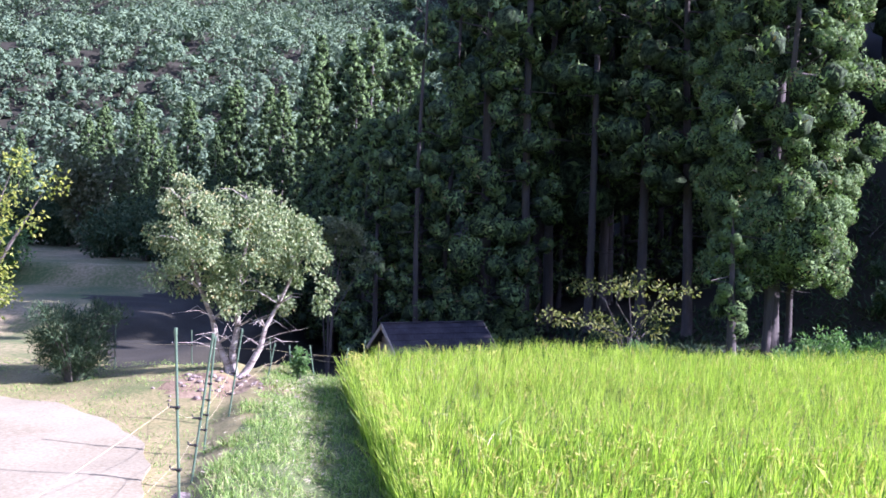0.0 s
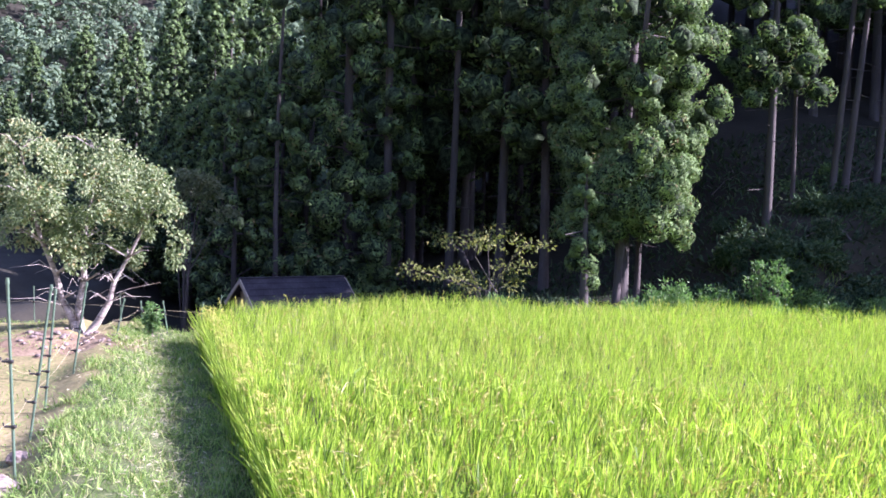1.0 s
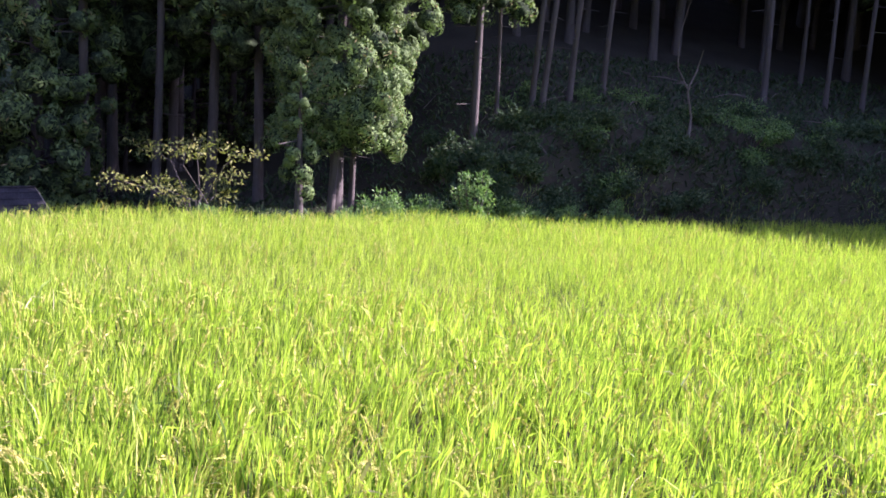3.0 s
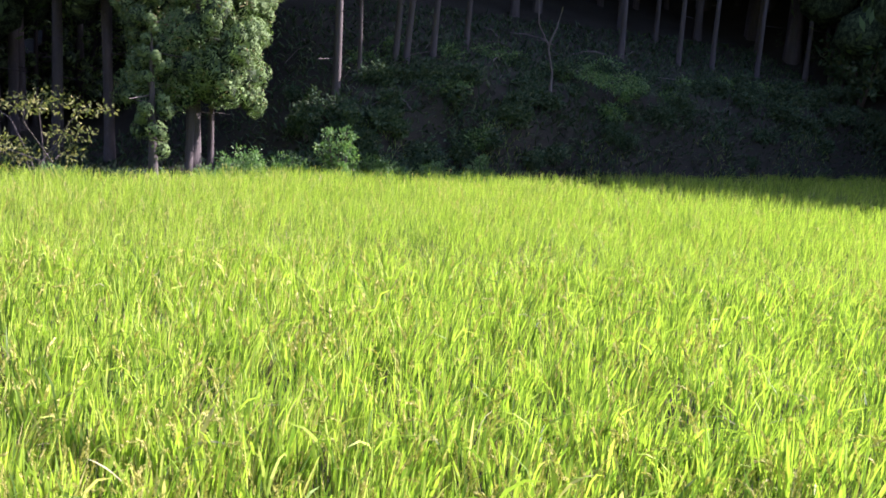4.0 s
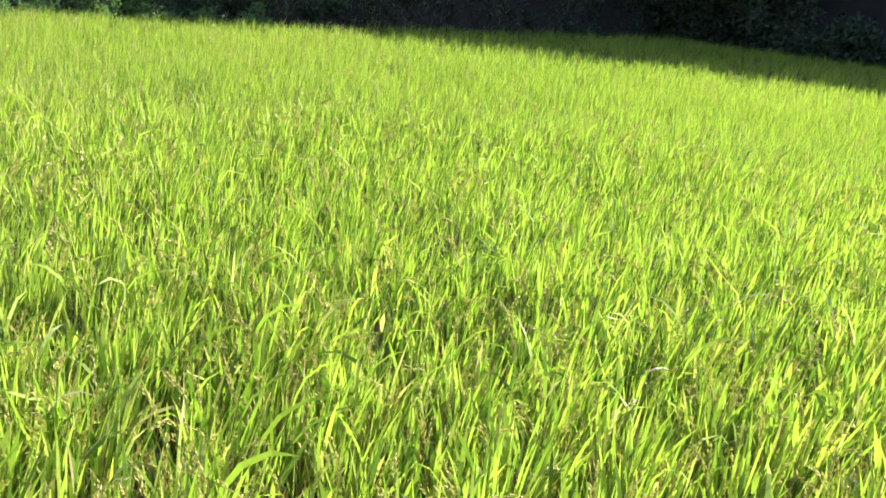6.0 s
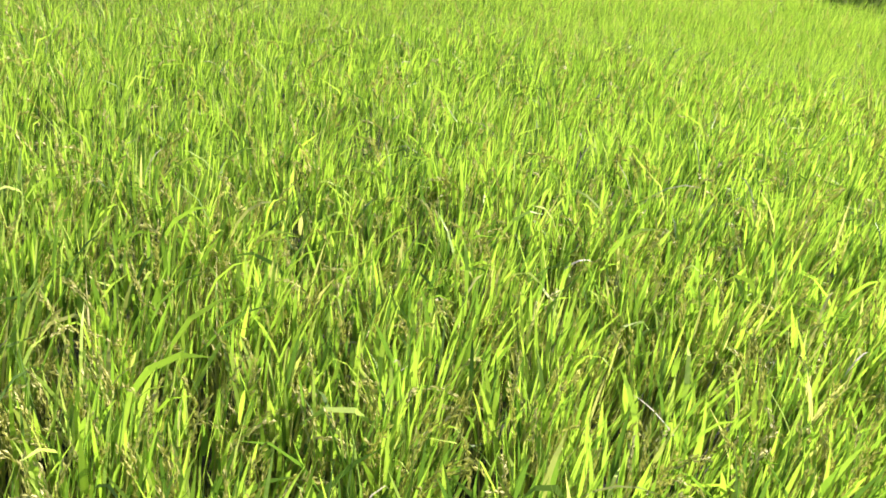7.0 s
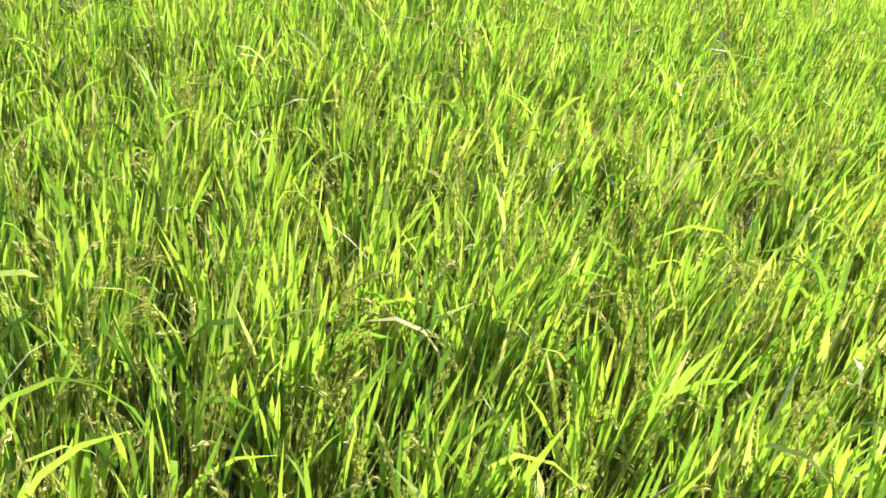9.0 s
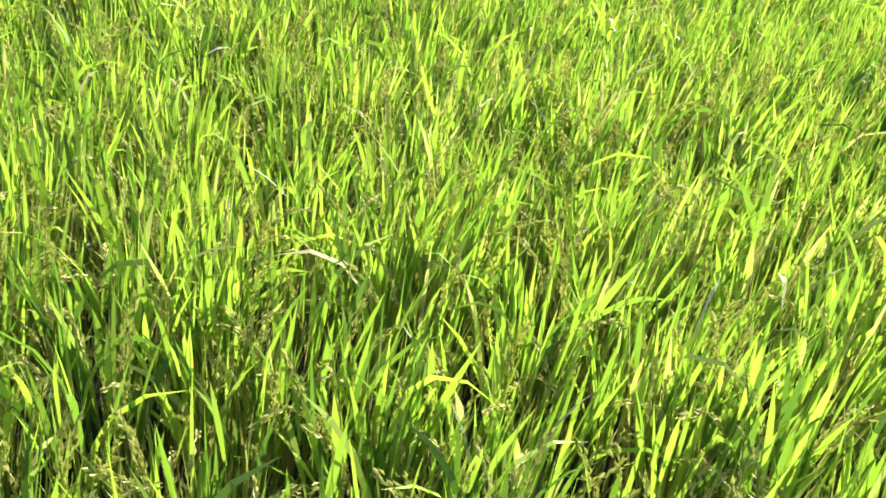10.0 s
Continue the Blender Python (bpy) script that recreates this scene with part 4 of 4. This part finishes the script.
bush("sapling", "slim green sapling beside the fence", "plant", -2.22, 11.5, 0.22, 0.42, SHRUB, 40, 0.05, 0.022, 25, stems=5, tight=0.3)
r4 = np.random.default_rng(77)
for i in range(70):
    x = r4.uniform(6.5, 25) if i < 50 else r4.uniform(6.8, 13)
    y = (14.1 + r4.uniform(-0.3, 1.6) if i < 50 else 13.85 + r4.uniform(0, 0.35)) + 0.02 * x
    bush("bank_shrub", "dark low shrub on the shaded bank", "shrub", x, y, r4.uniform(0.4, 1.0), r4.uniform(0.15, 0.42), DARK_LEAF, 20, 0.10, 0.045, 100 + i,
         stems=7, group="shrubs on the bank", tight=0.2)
bush("broadleaf_tree", "rounded pale-green broadleaf tree up the valley", "tree", -13.2, 30, 2.5, 3.7, MUTED_LEAF, 110, 0.20, 0.11, 31, stems=12, tight=0.15)
bush("broadleaf_tree", "thin greyish tree beside the terrace", "tree", -16.2, 28, 2.2, 4.4, MUTED_LEAF, 60, 0.22, 0.06, 32, stems=10, tight=0.18, droop=0.6)
bush("green_shrub", "bright green shrub at the terrace bank", "shrub", -12.8, 23.0, 1.8, 1.6, SHRUB, 80, 0.13, 0.06, 33, stems=8)
bush("maple_tree", "small maple with yellow-green leaves beside the meadow", "tree", -7.05, 11.3, 3.1, 3.1, YELLOW_LEAF, 70, 0.065, 0.04, 34, stems=17, tight=0.08)
for i, (x, y) in enumerate(((-7.5, 24), (-9.5, 25.5), (-11, 27), (-6, 22), (-4.6, 19.5), (-8, 28), (-5.2, 25), (-3.6, 21.5), (-17, 33), (-10, 33), (-19, 30))):
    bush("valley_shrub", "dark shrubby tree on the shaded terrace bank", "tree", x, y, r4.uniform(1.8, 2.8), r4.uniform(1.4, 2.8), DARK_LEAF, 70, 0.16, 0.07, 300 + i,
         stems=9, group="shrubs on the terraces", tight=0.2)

for i in range(15):
    bush("valley_shrub", "dark shrubby tree on the shaded terrace bank", "tree", -19.5 + i * 0.85 + r4.uniform(-0.2, 0.2), 33 + r4.uniform(-0.8, 0.8), r4.uniform(1.6, 2.4), r4.uniform(1.5, 2.4), DARK_LEAF, 60, 0.2, 0.09, 400 + i,
         stems=8, group="shrubs on the terraces", tight=0.22)

for i in range(32):
    y = -5 + i * 0.68
    bush("bank_shrub", "dark low shrub at the foot of the hillside", "shrub", 25.3 + r4.uniform(-0.4, 0.9), y, r4.uniform(1.4, 2.2), r4.uniform(0.7, 1.5) + (0.8 if y > 10 else 0), DARK_LEAF, 22, 0.22, 0.11, 500 + i,
         stems=7, group="shrubs on the bank", tight=0.24)

for i in range(46):
    x, y = r4.uniform(7.5, 21), r4.uniform(14.25, 17.0)
    bush("bank_weed", "low green weeds in the shade of the bank", "plant", x, y, r4.uniform(0.5, 1.2), r4.uniform(0.08, 0.2), SHRUB if i % 3 == 0 else DARK_LEAF, 14, 0.09, 0.035, 600 + i,
         stems=6, group="weeds on the bank", tight=0.22)

# undergrowth on the bank and slope
under = Geo()
p = np.concatenate([np.stack([r4.uniform(0.6, 28, 30000), r4.uniform(13.7, 19.5, 30000)], -1), np.stack([r4.uniform(6.5, 25, 12000), r4.uniform(13.8, 14.8, 12000)], -1)])
p = p[wobble(p[:, 0], p[:, 1], 1.4, 1.0) + r4.normal(0, 0.5, len(p)) > -1.0]
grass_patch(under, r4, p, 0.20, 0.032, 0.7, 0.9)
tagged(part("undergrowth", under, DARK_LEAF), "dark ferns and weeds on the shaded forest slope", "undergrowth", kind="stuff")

# far woods on the mountainside: crown beside crown, each of several leafy lobes
r5 = np.random.default_rng(55)
woods = Geo()
wx, wy = np.meshgrid(np.arange(-84, 8, 1.7), np.arange(54, 146, 1.7))
wx, wy = wx.ravel() + r5.uniform(-0.7, 0.7, wx.size), wy.ravel() + r5.uniform(-0.7, 0.7, wy.size)
seen = (wx > -0.56 * wy - 3) & (wx < 0.04 * wy + 1)
for x, y in zip(wx[seen], wy[seen]):
    rad = r5.uniform(0.9, 1.9) * (0.9 + 0.2 * (y > 100))
    at = np.array([x, y, float(land(x, y)) + rad * r5.uniform(0.2, 0.7)])
    clump(woods, at, rad, 150 if y < 95 else 100, np.array([0.1, -0.4, 0.7]), r5, 0.34, 0.24, 0, 5, 0.2)
tagged(part("far_woods", woods, WOODS), "broadleaf forest covering the mountainside", "forest", kind="stuff")


# ---- the shed, the fence and small things ----
def shed():
    ax, bx = Vector((-1.44, 15.2, 0)), Vector((0.22, 16.2, 0))
    run = (bx - ax).normalized()
    turn = math.degrees(math.atan2(run.y, run.x))
    L = (bx - ax).length
    c = (ax + bx) / 2
    g0 = float(land(c.x, c.y)) - 0.15
    t = thing("shed", pose(c.x, c.y, g0, 0, 0, turn), "small low shed with a dark slate-blue gable roof", "shed")
    ridge, eave, half = 0.60 - g0, 0.14 - g0, 0.58
    ang = math.degrees(math.atan2(ridge - eave, half))
    slope = math.hypot(ridge - eave, half)
    for sgn in (-1, 1):
        roof = Geo()
        m = pose(0, sgn * half / 2, (ridge + eave) / 2, -sgn * ang, 0, 0)
        box(roof, m, L + 0.12, slope + 0.03, 0.022, 0.004)
        rp = part("roof", roof, ROOFING, t)
        for k in range(5):                      # laps of the roofing sheets
            lap = Geo()
            box(lap, m @ pose(0, sgn * (-0.5 + (k + 0.9) / 5.0) * slope, 0.0165), L + 0.12, 0.02, 0.011, 0.003)
            part("roof_lap", lap, ROOFING, rp)
        for end in (-1, 1):
            rake = Geo()
            box(rake, m @ pose(end * (L / 2 + 0.072), 0, -0.03), 0.024, slope + 0.02, 0.07, 0.004)
            part("bargeboard", rake, PLANK, t, "pale weathered bargeboard")
    cap = Geo()
    box(cap, pose(0, 0, ridge + 0.012), L + 0.14, 0.09, 0.02, 0.006)
    part("ridge_cap", cap, ROOFING, t)
    for sgn in (-1, 1):
        w = Geo()
        box(w, pose(0, sgn * (half - 0.1), (eave + 0.02) / 2), L - 0.16, 0.03, eave + 0.04, 0.004)
        part("wall", w, PLANK, t)
    for end in (-1, 1):
        for k in range(7):                      # gable boards
            y = (k - 3) * 0.118
            h = ridge - 0.06 - abs(y) * (ridge - eave) / half - (0.0 if abs(y) < 0.3 else 0.02)
            b = Geo()
            box(b, pose(end * (L / 2 - 0.09), y, h / 2), 0.02, 0.112, h, 0.003)
            part("gable_board", b, PLANK, t)


shed()


fence = thing("fence", (0, 0, 0), "electric cord fence on green plastic-coated garden poles", "fence")


def stake(x, y, tip, clips, thick=0.0105):
    """A ribbed garden pole with insulator clips."""
    z = float(land(x, y))
    g = Geo()
    dx, dy, dz = tip[0] - x, tip[1] - y, tip[2] - z
    n = 25
    tube(g, [(dx * u, dy * u, -0.1 + (dz + 0.1) * u) for u in np.linspace(0, 1, n)], [thick * (1.0 if i % 2 else 0.86) for i in range(n)], 8)
    t = part("fence_pole", g, GREEN_PIPE, fence, smooth=True)
    t.matrix_basis = pose(x, y, z)
    c = Geo()
    tube(c, [(dx, dy, dz - 0.03), (dx, dy, dz + 0.012)], [thick * 1.25, thick * 1.1], 8)
    part("cap", c, GREEN_PIPE, t)
    places = []
    for u in clips:
        k = Geo()
        q = Vector((dx * u, dy * u, dz * u))
        box(k, Matrix.Translation(q), 0.034, 0.032, 0.024, 0.006)
        tube(k, [q + Vector((-0.02, 0, 0)), q + Vector((-0.055, -0.01, 0.004)), q + Vector((-0.06, -0.01, 0.03))], [0.009, 0.009, 0.005], 6)
        part("clip", k, BLACK, t)
        places.append(Vector((x, y, z)) + q + Vector((-0.05, -0.01, 0.01)))
    return places


POLES = [(-1.75, 2.2, (-1.78, 2.2, 1.42), (0.28, 0.62)), (-1.87, 5.62, (-1.94, 5.62, 1.44), (0.28, 0.60)), (-2.12, 6.60, (-1.97, 6.60, 1.30), (0.26, 0.44)),
         (-2.32, 7.60, (-2.24, 7.60, 1.16), (0.2, 0.33, 0.46, 0.6)), (-2.46, 8.90, (-2.32, 8.85, 1.10), (0.26, 0.5)), (-2.48, 10.70, (-2.38, 10.70, 0.73), (0.4,)),
         (-2.40, 11.9, (-2.44, 11.9, 0.56), (0.6,)), (-2.1, 12.05, (-2.18, 12.05, 0.55), (0.6,)), (-1.66, 11.7, (-1.6, 11.7, 0.58), (0.6,))]
hooks = [stake(*p) for p in POLES]
BACK = [(-5.0, 12.2, (-5.0, 12.2, 0.75), (0.6,)), (-3.9, 12.25, (-3.92, 12.25, 0.68), (0.6,)), (-2.75, 12.2, (-2.78, 12.2, 0.62), (0.6,)), (-1.5, 12.3, (-1.44, 12.3, 0.62), (0.6,))]
back_hooks = [stake(*p, 0.008) for p in BACK]


def cord(a, b, sag, label):
    g = Geo()
    ps = [a.lerp(b, u) - Vector((0, 0, sag * 4 * u * (1 - u))) for u in np.linspace(0, 1, 9)]
    tube(g, ps, [0.0017] * 9, 5)
    part("fence_cord", g, ROPE, fence, label)


for k in range(len(hooks) - 1):
    for j in range(min(len(hooks[k]), len(hooks[k + 1]), 2)):
        cord(hooks[k][j], hooks[k + 1][j], 0.03, "yellowed electric-fence cord between the poles")
for k in range(len(back_hooks) - 1):
    cord(back_hooks[k][0], back_hooks[k + 1][0], 0.02, "pale fence cord at the back of the meadow")


def rock(x, y, s, seed, label="pinkish-grey field stone on the bare soil"):
    r = random.Random(seed)
    bm = bmesh.new()
    bmesh.ops.create_icosphere(bm, subdivisions=2, radius=s)
    for v in bm.verts:
        v.co *= 1 + 0.28 * noise.noise(v.co * (2.2 / s) + Vector((seed * 3.1, 0, 0)))
        v.co.z *= 0.6
    me = bpy.data.meshes.new("stone")
    bm.to_mesh(me)
    bm.free()
    ob = new("stone", me)
    me.materials.append(STONE)
    ob.matrix_basis = pose(x, y, float(land(x, y)) + s * 0.25, 0, 0, r.uniform(0, 360))
    tagged(ob, label, "stone", "stones on the meadow")


for i in range(60):
    rock(-2.75 + r4.normal(0, 0.6), 10.45 + r4.normal(0, 0.35), r4.uniform(0.015, 0.05), i)
rock(-1.95, 5.45, 0.17, 90, "pale boulder at the foot of the fence pole")
rock(-2.05, 6.2, 0.09, 91, "pale stone at the foot of the fence")

# fallen and dead wood on the shaded slope
def dead(name, label, ptsl, radii):
    g = Geo()
    tube(g, ptsl, radii, 7)
    tagged(part(name, g, DEAD_WOOD, smooth=True), label, "dead wood")


z0 = float(land(12.75, 14.9))
snag = thing("snag", (12.75, 14.9, z0), "crooked pale dead tree on the shaded bank", "dead tree")
g = Geo()
tube(g, [(0.1, 0, -0.2), (0.12, 0, 0.5), (-0.03, 0, 1.0), (0.0, 0, 1.15), (0.15, 0, 1.45), (0.28, 0, 1.9)], [0.036, 0.026, 0.022, 0.022, 0.018, 0.008], 7)
part("trunk", g, DEAD_WOOD, snag, smooth=True)
g = Geo()
tube(g, [(-0.02, 0, 1.05), (-0.35, 0, 1.5), (-0.3, 0.1, 2.1), (-0.1, 0.1, 2.9)], [0.017, 0.014, 0.011, 0.005], 6)
part("limb", g, DEAD_WOOD, snag, smooth=True)
for i in range(44):
    x, y = r4.uniform(7.5, 19), r4.uniform(14.5, 18)
    a, L = r4.uniform(0, 3.14), r4.uniform(0.5, 1.8) * (1 if i < 12 else 0.45)
    e = (x + math.cos(a) * L, y + math.sin(a) * L * 0.4)
    m0 = ((x + e[0]) / 2, (y + e[1]) / 2)
    dead("fallen_branch", "pale fallen branch on the forest slope",
         [(x, y, float(land(x, y)) + 0.05), (m0[0], m0[1], float(land(*m0)) + 0.12), (e[0], e[1], float(land(*e)) + 0.08)], [0.02, 0.016, 0.006] if i < 12 else [0.009, 0.007, 0.003])
